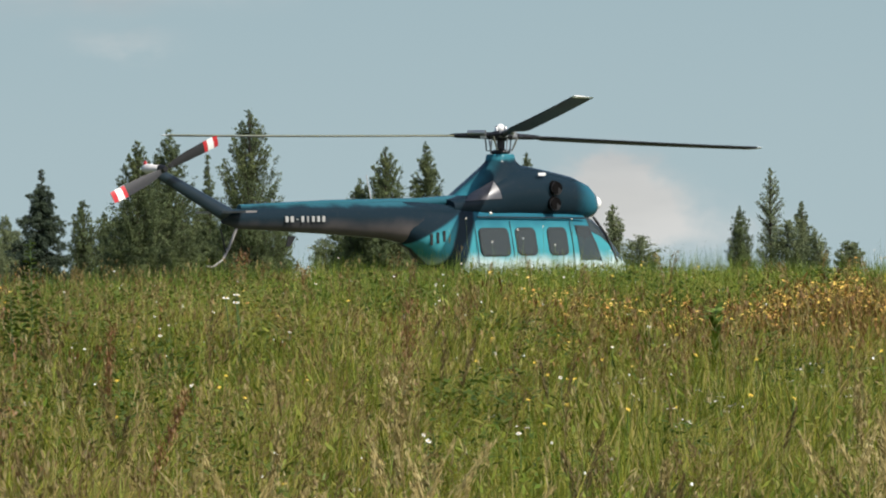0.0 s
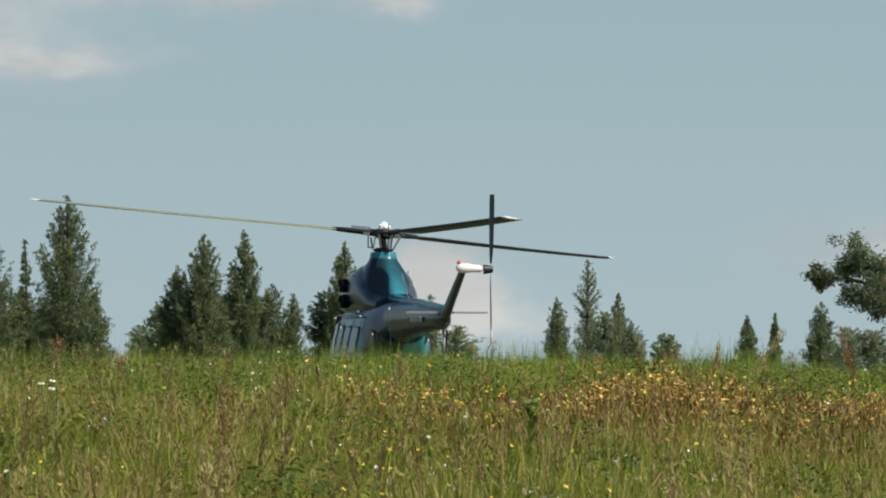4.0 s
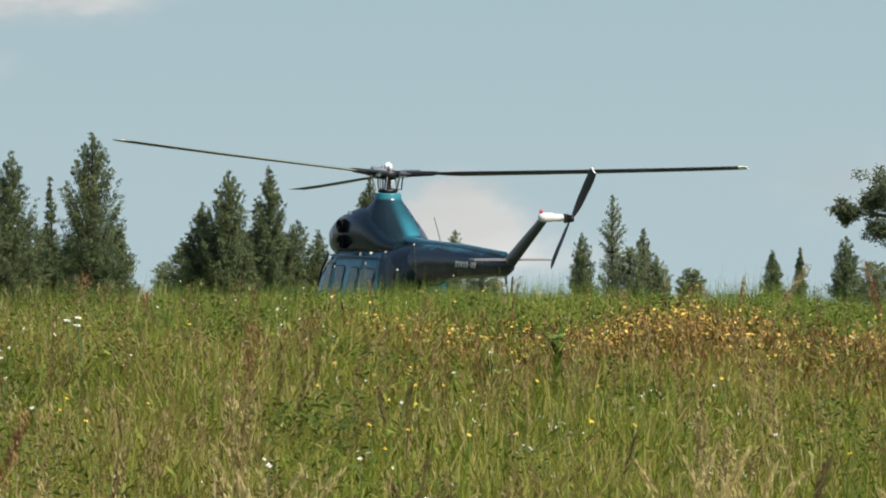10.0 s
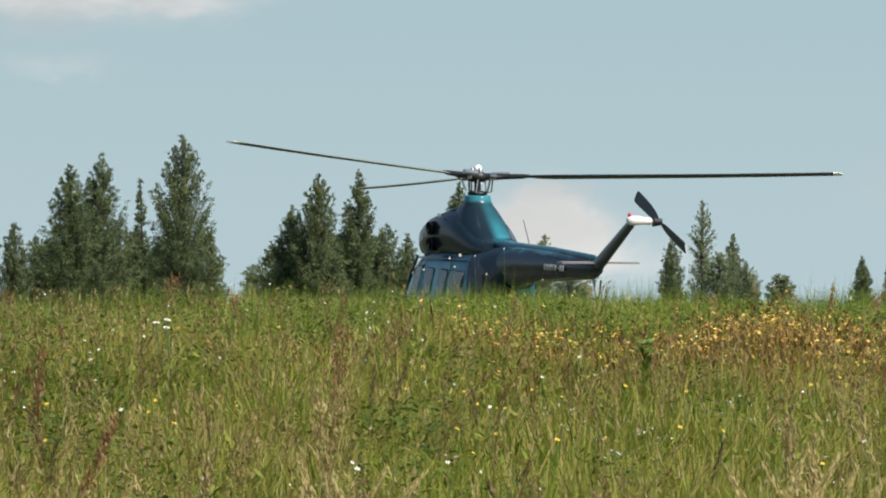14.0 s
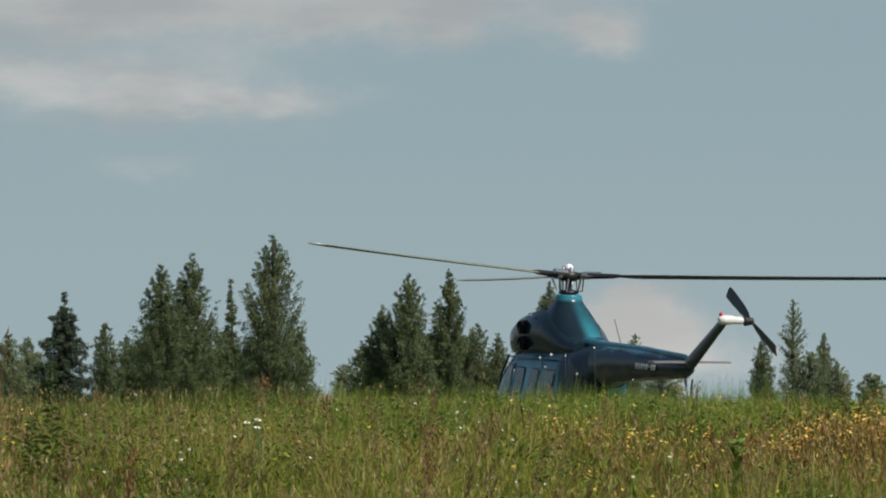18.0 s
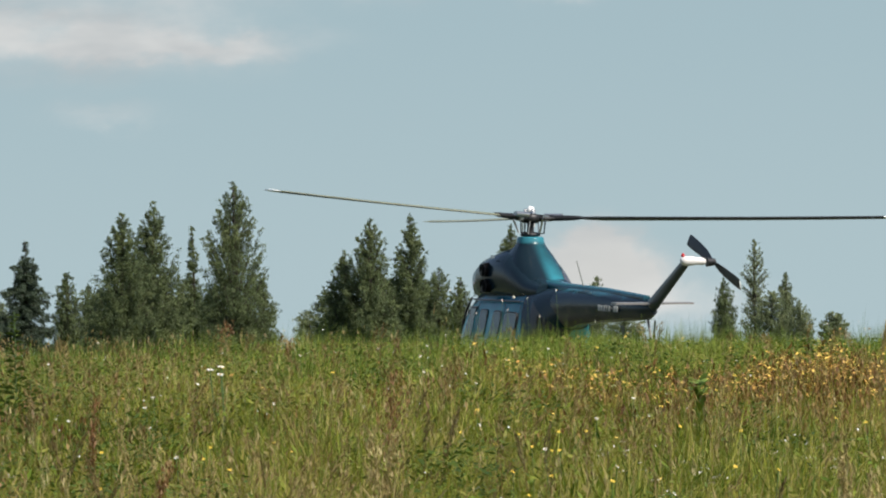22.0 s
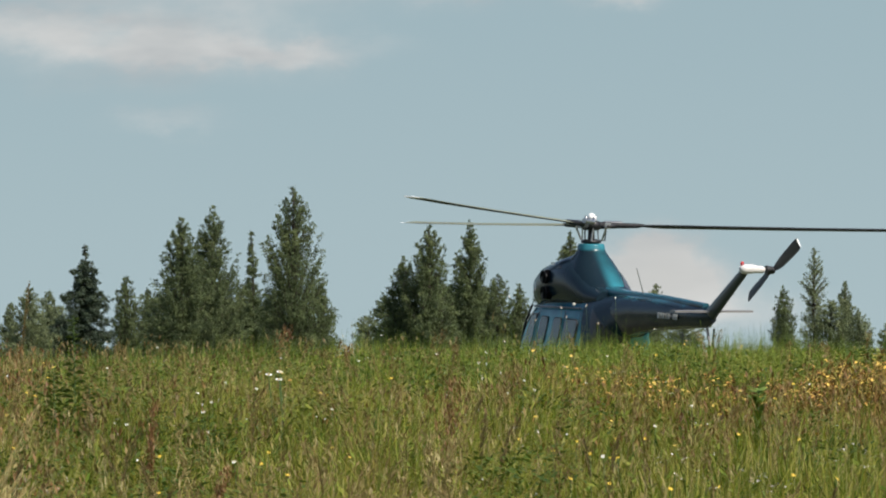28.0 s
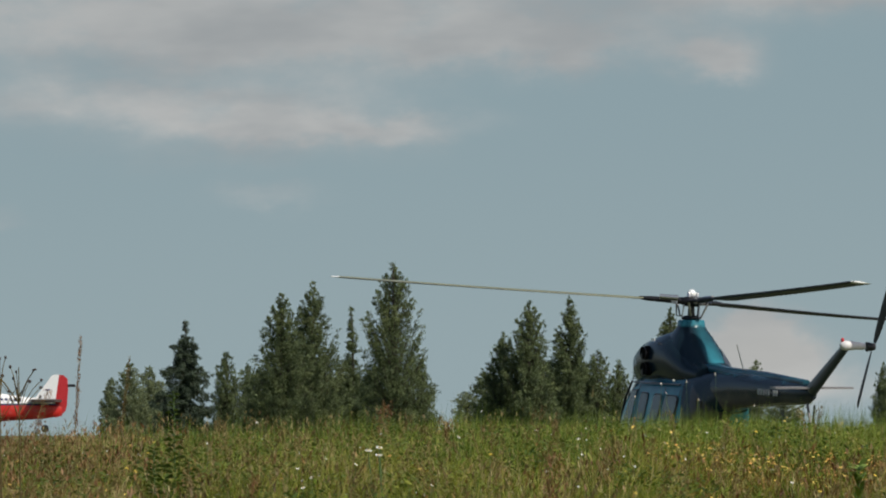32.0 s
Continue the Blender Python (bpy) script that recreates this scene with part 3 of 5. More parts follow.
def rounded_panel(x0, x1, z0, z1, y, out, thick, r=0.09):
    """A flat panel with rounded corners on the cabin's side."""
    pts = []
    for cx, cz, a0 in ((x1 - r, z1 - r, 0), (x0 + r, z1 - r, 90), (x0 + r, z0 + r, 180), (x1 - r, z0 + r, 270)):
        for a in (0, 30, 60, 90):
            t = radians(a0 + a)
            pts.append((cx + r * math.cos(t), y, cz + r * math.sin(t)))
    return plate(pts, (0, out, 0), thick)


def blade(length, root_at, chord, cone, material, tip_len):
    """A rotor blade along +x with an aerofoil section, a little pitch, and a pale tip."""
    bm = bmesh.new()
    rings = []
    stations = [root_at, root_at + 0.25, root_at + 0.5, length * 0.4, length * 0.6, length * 0.8, length - tip_len, length - tip_len + 0.002, length - 0.03, length]
    for i, r in enumerate(stations):
        wide = chord * (0.35 if i == 0 else 0.8 if i == 1 else 0.82 if i == len(stations) - 1 else 1.0)
        th = 0.12 * chord * (0.6 if i > 7 else 1.0)
        pitch = radians(8 - 4.5 * r / length)
        z0 = math.tan(radians(cone)) * r + 0.0016 * max(0, r - 3) ** 2
        ring = []
        for cx, cz in ((0.28, 0.0), (0.18, 0.5), (-0.05, 0.55), (-0.4, 0.28), (-0.72, 0.05), (-0.4, -0.18), (-0.05, -0.4), (0.18, -0.42)):
            yy, zz = -cx * wide, cz * th
            ring.append(bm.verts.new((r, yy * math.cos(pitch) + zz * math.sin(pitch), z0 - yy * math.sin(pitch) + zz * math.cos(pitch))))
        rings.append(ring)
    for i, (a, b) in enumerate(zip(rings, rings[1:])):
        for q in range(8):
            f = bm.faces.new((a[q], a[(q + 1) % 8], b[(q + 1) % 8], b[q]))
            f.material_index = 1 if i >= 7 else 2 if q in (1, 2, 3) else 0
    bm.faces.new(rings[0])
    bm.faces.new(rings[-1]).material_index = 1
    return bm


FAIRING = ((2.12, 1.05, -1.5, 0.57), (2.3, 1.02, -1.26, 0.55), (2.48, 0.96, -1.0, 0.52), (2.64, 0.84, -0.76, 0.47), (2.78, 0.66, -0.57, 0.4), (2.88, 0.46, -0.43, 0.335), (2.95, 0.33, -0.34, 0.29), (3.01, 0.28, -0.29, 0.265), (3.09, 0.27, -0.275, 0.255), (3.13, 0.25, -0.255, 0.235))
COWLING = [(2.3, 0.3, 1.92, 2.2, 2.2), (2.22, 0.46, 1.84, 2.4, 2.5), (2.0, 0.56, 1.8, 2.56, 2.7), (1.6, 0.615, 1.8, 2.71, 2.6), (1.0, 0.64, 1.78, 2.82, 2.5), (0.4, 0.63, 1.76, 2.92, 2.3),
           (-0.1, 0.61, 1.76, 2.86, 2.3), (-0.6, 0.57, 1.78, 2.62, 2.6), (-1.1, 0.51, 1.84, 2.34, 2.8), (-1.6, 0.42, 1.9, 2.24, 2.6)]


def fairing_y(x, z):
    """Half width of the mast fairing there."""
    fx, bx, hw = (float(np.interp(z, [r[0] for r in FAIRING], [r[k] for r in FAIRING])) for k in (1, 2, 3))
    u = abs(x - (fx + bx) / 2) / ((fx - bx) / 2)
    return hw * (1 - u ** 2.667) ** 0.375 if u < 1 else 0.0


def cowl_y(x, z):
    """Half width of the engine cowling there."""
    rows = COWLING[::-1]
    hw, zb, zt, p = (float(np.interp(x, [r[0] for r in rows], [r[k] for r in rows])) for k in (1, 2, 3, 4))
    u = abs(z - (zb + zt) / 2) / ((zt - zb) / 2)
    return hw * (1 - u ** p) ** (1 / p) if u < 1 else 0.0


def flared(bm):
    """Leans the cabin's flanks inwards above the floor line."""
    for v in bm.verts:
        v.co.y *= 1 - 0.25 * min(1.0, max(0.0, (v.co.z - 0.95) / 1.0))
    return bm


def build_helicopter():
    heli = tagged(new("helicopter"), "dark blue and turquoise helicopter with a three-bladed rotor", "helicopter")
    cabin_rings = [(3.1, 0.24, 0.72, 0.9, 2.4), (3.0, 0.44, 0.62, 1.03, 2.6), (2.76, 0.58, 0.53, 1.25, 2.8), (2.42, 0.69, 0.48, 1.58, 3.2), (2.1, 0.75, 0.45, 1.85, 3.6), (1.8, 0.785, 0.43, 1.97, 4),
                   (1.3, 0.8, 0.42, 2.03, 4.2), (0, 0.81, 0.42, 2.06, 4.2), (-1.1, 0.8, 0.44, 2.09, 4), (-1.5, 0.76, 0.56, 2.13, 3.4), (-1.9, 0.66, 0.9, 2.17, 3), (-2.4, 0.5, 1.28, 2.2, 2.6), (-2.7, 0.44, 1.4, 2.21, 2.4)]
    cabin = part("cabin", flared(loft(cabin_rings, 40)), M_CABIN, heli, "turquoise cabin, paler towards the belly")
    cowl = part("engine_cowling", loft(COWLING, 36), M_COWL, heli, "dark navy engine cowling fading to turquoise at both ends")
    # fairing round the mast
    bm = bmesh.new()
    rings = []
    for z, fx, bx, hw in FAIRING:
        ring = []
        for i in range(28):
            a = 2 * math.pi * i / 28
            c, s = math.cos(a), math.sin(a)
            ring.append(bm.verts.new(((fx + bx) / 2 + (fx - bx) / 2 * math.copysign(abs(c) ** 0.75, c), hw * math.copysign(abs(s) ** 0.75, s), z)))
        rings.append(ring)
    for a, b in zip(rings, rings[1:]):
        for i in range(28):
            bm.faces.new((a[i], a[(i + 1) % 28], b[(i + 1) % 28], b[i]))
    bm.faces.new(rings[-1])
    part("mast_fairing", bm, M_MAST, heli, "turquoise mast fairing")
    part("tail_boom", loft([(-2.3, 0.4, 1.32, 2.2, 2.3), (-3.2, 0.33, 1.48, 2.2, 2.2), (-4.6, 0.27, 1.58, 2.18, 2.1), (-6, 0.19, 1.66, 2.12, 2), (-6.75, 0.15, 1.7, 2.08, 2), (-7.1, 0.06, 1.8, 2.04, 2)], 28), M_BOOM, heli, "dark navy tail boom, meadow reflection painted on its underside")
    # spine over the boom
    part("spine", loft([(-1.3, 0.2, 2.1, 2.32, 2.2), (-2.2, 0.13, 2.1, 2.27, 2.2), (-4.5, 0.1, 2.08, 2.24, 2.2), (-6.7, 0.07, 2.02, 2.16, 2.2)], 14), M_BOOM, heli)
    # swept tail pylon
    bm = bmesh.new()
    rings = []
    for f in np.linspace(0, 1, 6):
        cx, cz, ch, hw = -6.72 - 2.03 * f, 1.84 + 0.98 * f, 0.26 - 0.1 * f, 0.085 - 0.03 * f
        along = Vector((0.44, 0, 0.9))
        rings.append([bm.verts.new((cx + along.x * ch * math.cos(t) * 0.9, hw * math.sin(t), cz + along.z * ch * math.cos(t) * 0.55)) for t in np.linspace(0, 2 * math.pi, 16, endpoint=False)])
    for a, b in zip(rings, rings[1:]):
        for i in range(16):
            bm.faces.new((a[i], a[(i + 1) % 16], b[(i + 1) % 16], b[i]))
    bm.faces.new(rings[0])
    bm.faces.new(rings[-1])
    part("tail_pylon", bm, M_NAVY, heli)
    for side in (1, -1):
        pts = [(-6.75, side * 0.12, 2.0), (-7.2, side * 0.12, 2.0), (-7.15, side * 0.76, 2.0), (-6.9, side * 0.78, 2.0)]
        part("stabilizer", plate(pts, (0, 0, 1), 0.035), M_GREY, heli, "grey stabilizer")
    # tail rotor gearbox, beacon and skid
    gear = part("tail_gearbox", tube([(-8.84, 0.14, 2.82), (-8.84, 0.12, 2.83), (-8.84, 0.06, 2.84), (-8.84, -0.1, 2.84), (-8.84, -0.12, 2.84), (-8.84, -0.28, 2.83), (-8.84, -0.33, 2.82)], [0.04, 0.07, 0.088, 0.085, 0.072, 0.068, 0.045], 18), M_GEAR, heli, "white tail rotor gearbox")
    part("beacon", ball(-8.84, 0.1, 2.94, 0.034, 0.034, 0.042), M_RED, gear, "red tail light")
    part("tail_skid", tube([(-6.75, 0, 1.72), (-6.95, 0, 1.35), (-7.1, 0, 1.12), (-7.35, 0, 0.98), (-7.5, 0, 1.0)], [0.028, 0.026, 0.024, 0.022, 0.02], 8), M_GREY, heli, "pale curved tail skid")
    part("skid_brace", tube([(-7.15, 0, 1.7), (-7.02, 0, 1.22)], 0.018, 8), M_DARK, heli)
    # exhaust stubs, two a side
    for side in (1, -1):
        for z, x in ((2.46, 0.9), (2.15, 0.86)):
            stub = part("exhaust_stub", tube([(x, side * 0.45, z), (x - 0.03, side * 0.64, z - 0.01), (x - 0.05, side * 0.72, z - 0.02)], [0.145, 0.14, 0.13], 18), M_SOOT, heli, "sooty black exhaust stub")
            part("rim", tube([(x - 0.046, side * 0.70, z - 0.02), (x - 0.05, side * 0.726, z - 0.02)], 0.134, 18), M_DARK, stub)
            # a solid disc: the hollow's darkness is put into its black colour
            part("bore", tube([(x - 0.05, side * 0.72, z - 0.02), (x - 0.05, side * 0.731, z - 0.02)], 0.118, 18), M_SOOT, stub, "flat black disc for the exhaust's dark hollow")
        part("door_rail", flared(tube([(1.7, side * 0.805, 1.84), (0.3, side * 0.815, 1.86), (-1.2, side * 0.805, 1.88)], 0.018, 8)), M_NAVY, cabin)
        # cabin windows
        for x0, x1, z0, z1 in ((-1.2, -0.46, 1.13, 1.64), (-0.24, 0.26, 1.13, 1.64), (0.62, 1.1, 1.13, 1.64)):
            y = side * 0.792
            w = part("window", flared(rounded_panel(x0 - 0.025, x1 + 0.025, z0 - 0.025, z1 + 0.025, y, side, 0.028, 0.12)), M_SEAL, heli, "cabin window with a black rubber seal")
            part("pane", flared(rounded_panel(x0, x1, z0, z1, y + side * 0.02, side, 0.016)), M_GLASS, w, "grey tinted pane")
        # the pilot's door window, cut on the slant
        for grow, y, m, nm, lab in ((0.025, 0.77, M_SEAL, "window", "slanted cockpit door window"), (0.0, 0.79, M_GLASS, "pane", "grey tinted pane")):
            pts = [(1.42 - grow, side * y, 1.0 - grow), (2.02 + grow, side * (y - 0.035), 1.0 - grow), (1.94 + grow, side * (y - 0.03), 1.3), (1.74 + grow, side * y, 1.66 + grow), (1.42 - grow, side * y, 1.68 + grow)]
            w = part(nm, flared(plate(pts, (0, side, 0), 0.024)), m, heli if grow else w, lab)
        # cabin door seams
        for x in (-1.3, -0.36, 1.26):
            part("door_seam", flared(tube([(x, side * 0.808, 0.75), (x, side * 0.815, 1.2), (x, side * 0.806, 1.8)], 0.008, 6)), M_SEAL, cabin)
        part("door_handle", flared(box(-0.05, side * 0.82, 0.98, 0.14, 0.03, 0.03)), M_STEEL, cabin, "small metal door handle")
        # registration bars on the boom
        for i, wd in enumerate((0.085, 0.085, 0.05, 0.075, 0.04, 0.075, 0.075, 0.085)):
            x = -5.72 + i * 0.125
            y = 0.263 + 0.05 * (x + 4.9)
            part("registration_bar", box(x, side * (y + 0.012), 1.87, wd * 0.9, 0.02, 0.11 if i != 2 else 0.025, 0.004), M_MARK, heli, "white registration mark on the boom")
        # vent louvres behind the cabin
        for i in range(3):
            part("louvre", box(-2.26 + 0.13 * i, side * (0.475 + 0.042 * i) * 0.98, 1.45 + 0.03 * i, 0.06, 0.02, 0.22, 0.004), M_SEAL, cabin)
        part("nav_light", ball(-0.85, side * 0.63, 1.95, 0.035, 0.03, 0.03), M_LAMP, heli)
        # main undercarriage
        leg = part("main_strut", tube([(-0.75, side * 0.6, 0.75), (-0.75, side * 1.35, 0.42), (-0.75, side * 1.42, 0.3)], [0.045, 0.04, 0.035], 10), M_STEEL, heli)
        part("strut_brace", tube([(-0.2, side * 0.7, 0.55), (-0.72, side * 1.32, 0.42)], 0.03, 8), M_STEEL, leg)
        wheel = part("wheel", tube([(-0.75, side * 1.38, 0.3), (-0.75, side * 1.41, 0.3), (-0.75, side * 1.53, 0.3), (-0.75, side * 1.56, 0.3)], [0.24, 0.3, 0.3, 0.24], 22), M_RUBBER, heli, "black rubber tyre")
        part("rim", tube([(-0.75, side * 1.35, 0.3), (-0.75, side * 1.59, 0.3)], 0.13, 14), M_STEEL, wheel)
        nose = part("nose_wheel", tube([(2.05, side * 0.09, 0.2), (2.05, side * 0.11, 0.2), (2.05, side * 0.2, 0.2), (2.05, side * 0.22, 0.2)], [0.16, 0.2, 0.2, 0.16], 18), M_RUBBER, heli)
        part("rim", tube([(2.05, side * 0.07, 0.2), (2.05, side * 0.24, 0.2)], 0.08, 12), M_STEEL, nose)
    part("nose_strut", tube([(2.05, 0, 0.62), (2.05, 0, 0.2)], 0.05, 10), M_STEEL, heli)
    # cockpit glazing
    big = [(x, hw * 1.012, zb - 0.005, zt + 0.012, p) for x, hw, zb, zt, p in cabin_rings[1:7]]
    part("windshield", keep(flared(loft(big, 40, False)), lambda c: c.z > 1.02 and 1.95 < c.x < 2.75 and abs(c.y) < 0.64), M_GLASS, heli, "curved cockpit windshield")
    part("windshield_post", tube([(2.66, 0, 1.3), (2.3, 0, 1.73), (1.98, 0, 1.95)], 0.028, 8), M_NAVY, heli)
    for side in (1, -1):
        part("windshield_post", flared(tube([(2.56, side * 0.64, 0.95), (2.28, side * 0.72, 1.5), (1.98, side * 0.74, 1.86)], 0.03, 8)), M_SEAL, heli)
    for side in (1, -1):
        part("intake_cap", ball(2.27, side * 0.3, 2.14, 0.15, 0.14, 0.14), M_WHITE, heli, "white rounded cap in the engine intake")
    part("whip_antenna", tube([(-3.35, 0.05, 2.2), (-3.35, 0.2, 2.72)], [0.013, 0.009], 8), M_STEEL, heli, "pale whip antenna")
    part("blade_antenna", plate([(-5.3, 0, 1.55), (-5.5, 0, 1.55), (-5.55, 0, 1.35), (-5.45, 0, 1.35)], (0, 1, 0), 0.012), M_DARK, heli)
    # a glossy panel on the fairing's flank, added to stand for a reflection
    bm = bmesh.new()
    grid = []
    for i in range(9):
        row = []
        for j in range(5):
            u, v = i / 8, j / 4
            top, low = Vector((-0.58 - 0.42 * u, 0, 2.6 - 0.2 * u)), Vector((-0.5 - 0.85 * u, 0, 2.24 - 0.04 * u))
            p = top.lerp(low, v)
            row.append(bm.verts.new((p.x, -max(fairing_y(p.x, p.z), cowl_y(p.x, p.z)) - 0.014, p.z)))
        grid.append(row)
    for a, b in zip(grid, grid[1:]):
        for j in range(4):
            bm.faces.new((a[j], a[j + 1], b[j + 1], b[j]))
    part("reflection_panel", bm, M_PANEL, cowl, "glossy panel added for a pale reflection")
    part("stencil", box(0.55, 0.61, 2.72, 0.2, 0.02, 0.06, 0.004), M_WHITE, cowl)
    part("stencil", box(0.55, -0.61, 2.72, 0.2, 0.02, 0.06, 0.004), M_WHITE, cowl)
    # mast and control rods below the hub (they stand still)
    part("mast", tube([(0, 0, 2.9), (0, 0, 3.46)], [0.085, 0.06], 14), M_DARK, heli)
    part("swashplate", tube([(0, 0, 3.12), (0, 0, 3.15), (0, 0, 3.19), (0, 0, 3.22)], [0.12, 0.2, 0.2, 0.12], 24), M_DARK, heli)

    hub = part("rotor_hub", tube([(0, 0, -0.1), (0, 0, -0.06), (0, 0, 0.06), (0, 0, 0.09)], [0.14, 0.2, 0.2, 0.12], 20), M_DARK, heli, "dark steel rotor hub")
    part("hub_cap", ball(0, 0, 0.15, 0.085, 0.085, 0.09), M_WHITE, hub, "white hub cap")
    for i in range(3):
        o = part("reservoir", tube([(0.09, 0.05, 0.02), (0.1, 0.05, 0.16), (0.09, 0.05, 0.18)], [0.035, 0.035, 0.02], 10), M_STEEL, hub, "bare metal damper reservoir")
        o.matrix_basis = pose(0, 0, 0, 0, 0, 120 * i + 40)
        o = part("hinge_block", box(0.33, 0, 0.0, 0.13, 0.17, 0.12, 0.015), M_STEEL, hub, "bright metal hinge block")
        o.matrix_basis = pose(0, 0, 0, 0, 0, 120 * i)
    bl = blade(7.25, 0.95, 0.4, 1.0, M_BLADE, 0.16)
    me = bpy.data.meshes.new("blade")
    bmesh.ops.recalc_face_normals(bl, faces=bl.faces)
    bl.to_mesh(me)
    bl.free()
    me.materials.append(M_BLADE)
    me.materials.append(M_WHITE)
    me.materials.append(M_OLIVE)
    for i in range(3):
        turn = pose(0, 0, 0, 0, 0, 120 * i)
        ob = part_mesh_shared("blade", me, hub, turn)
        for name, pts, rad, m in (("blade_grip", [(0.12, 0, 0), (0.5, 0, 0.01), (0.9, 0, 0.02), (1.05, 0, 0.03)], [0.08, 0.06, 0.05, 0.03], M_DARK),
                                  ("damper", [(0.25, 0.17, 0.05), (0.62, 0.17, 0.06)], [0.055, 0.05], M_STEEL),
                                  ("pitch_link", [(0.3, -0.2, -0.02), (0.22, -0.1, -0.3)], [0.02, 0.02], M_STEEL),
                                  ("pitch_horn", [(0.5, 0, 0), (0.42, -0.18, -0.01), (0.3, -0.2, -0.02)], [0.035, 0.03, 0.025], M_DARK),
                                  ("droop_stop", [(0.3, 0.02, -0.05), (0.28, 0.02, -0.3), (0.16, 0.02, -0.3)], [0.014, 0.014, 0.014], M_DARK),
                                  ("control_rod", [(0.13, 0.12, -0.04), (0.16, 0.1, -0.33)], [0.014, 0.014], M_STEEL)):
            o = part(name, tube(pts, rad, 10), m, hub)
            o.matrix_basis = turn

    thub = part("tail_rotor_hub", tube([(0, 0.06, 0), (0, -0.1, 0)], [0.09, 0.06], 14), M_DARK, heli, "tail rotor hub")
    for i in range(2):
        bm = bmesh.new()
        rings = []
        stations = ((0.1, 0.08, 0), (0.25, 0.14, 0), (0.5, 0.19, 0), (1.0, 0.22, 0), (1.001, 0.22, 2), (1.09, 0.22, 2), (1.091, 0.22, 1), (1.24, 0.22, 1), (1.241, 0.22, 2), (1.35, 0.2, 2))
        for r, ch, mi in stations:
            rings.append([bm.verts.new((ch * cx, ch * 0.13 * cy - 0.06 - 0.012 * r + ch * cx * 0.22, r)) for cx, cy in ((0.35, 0), (0.1, 0.5), (-0.35, 0.3), (-0.65, 0), (-0.35, -0.3), (0.1, -0.5))])
        for a, b, st in zip(rings, rings[1:], stations[1:]):
            for q in range(6):
                bm.faces.new((a[q], a[(q + 1) % 6], b[(q + 1) % 6], b[q])).material_index = st[2] if q >= 3 else 0
        bm.faces.new(rings[0])
        bm.faces.new(rings[-1]).material_index = 1
        o = part("tail_rotor_blade", bm, [M_BLADE, M_WHITE, M_RED], thub, "dark tail rotor blade with red and white bands")
        o.matrix_basis = pose(0, 0, 0, 0, 180 * i, 0)
    return heli, hub, thub


def part_mesh_shared(name, me, parent, m):
    ob = new(name, me)
    ob.parent, ob.matrix_basis = parent, m
    return ob


helicopter, rotor, tail_rotor = build_helicopter()


# ---- the parked aeroplane, its tail towards the field ----
def build_aeroplane():
    plane = tagged(new("aeroplane"), "small white and red aeroplane with a red rudder", "aeroplane")
    d = 212.0
    plane.matrix_basis = pose(d * -594 / FOCAL, d, 0.28, 0, 0, 176) @ Matrix.Scale(1.24, 4)
    # own axes: x forward from the sternpost
    body = [(-0.15, 0.05, 1.1, 1.5, 2.2), (0.6, 0.2, 0.98, 1.72, 2.4), (1.8, 0.38, 0.92, 1.9, 2.6), (3.2, 0.55, 0.8, 2.08, 2.8), (4.6, 0.62, 0.55, 2.3, 2.8), (5.6, 0.62, 0.55, 2.35, 2.8), (6.6, 0.58, 0.6, 1.95, 2.8), (7.4, 0.45, 0.75, 1.8, 2.6), (7.7, 0.2, 1.0, 1.5, 2.2)]
    k = Nodes("white_over_red_paint")
    s = k.n("SeparateXYZ")
    k.t.links.new(k.coord(), s.inputs[0])
    c = k.mix(k.span(s.outputs[2], 1.49, 1.5), (0.55, 0.025, 0.02), (0.02, 0.025, 0.1))
    c = k.mix(k.span(s.outputs[2], 1.56, 1.57), c, (0.78, 0.78, 0.76))
    c = k.mix(k.math("MULTIPLY", k.span(k.noise(4.0), 0.5, 0.8), 0.3), c, (0.3, 0.28, 0.25))
    m_two = k.done(c, 0.35)
    part("fuselage", loft(body, 28), m_two, plane, "white over red fuselage with a dark blue stripe")
    part("fin", plate([(0.12, -0.05, 1.5), (1.3, -0.05, 1.7), (0.86, -0.05, 1.8), (0.52, -0.05, 2.25), (0.26, -0.05, 2.6), (0.17, -0.05, 2.66), (-0.035, -0.05, 2.66)], (0, 1, 0), 0.1), M_WHITE, plane, "white swept tail fin")
    part("rudder", plate([(0.11, -0.045, 1.7), (0.11, -0.045, 1.03), (-0.1, -0.045, 1.1), (-0.27, -0.045, 1.28), (-0.33, -0.045, 1.5), (-0.37, -0.045, 2.1), (-0.345, -0.045, 2.5), (-0.2, -0.045, 2.63), (-0.045, -0.045, 2.655)], (0, 1, 0), 0.09), M_RED, plane, "red rudder with a rounded heel")
    part("fin_badge", box(0.4, 0.056, 2.08, 0.18, 0.012, 0.05, 0.003), M_BLUE, plane)
    part("tail_light", box(-0.5, -0.0, 2.24, 0.3, 0.07, 0.1, 0.01), M_DARK, plane)
    for side in (1, -1):
        part("tailplane", plate([(-0.15, side * 0.1, 1.62), (1.1, side * 0.1, 1.62), (0.75, side * 1.7, 1.64), (-0.1, side * 1.75, 1.64)], (0, 0, 1), 0.09), M_TAILPLANE_SHADE, plane, "tailplane with its shade painted dark brown")
        part("wing", plate([(3.8, side * 0.5, 0.85), (5.4, side * 0.5, 0.85), (5.1, side * 5.0, 1.15), (4.0, side * 5.0, 1.15)], (0, 0, 1), 0.16), M_WHITE, plane, "white wing")
        part("gear_leg", tube([(5.2, side * 1.1, 0.9), (5.2, side * 1.2, 0.25)], 0.05, 8), M_STEEL, plane)
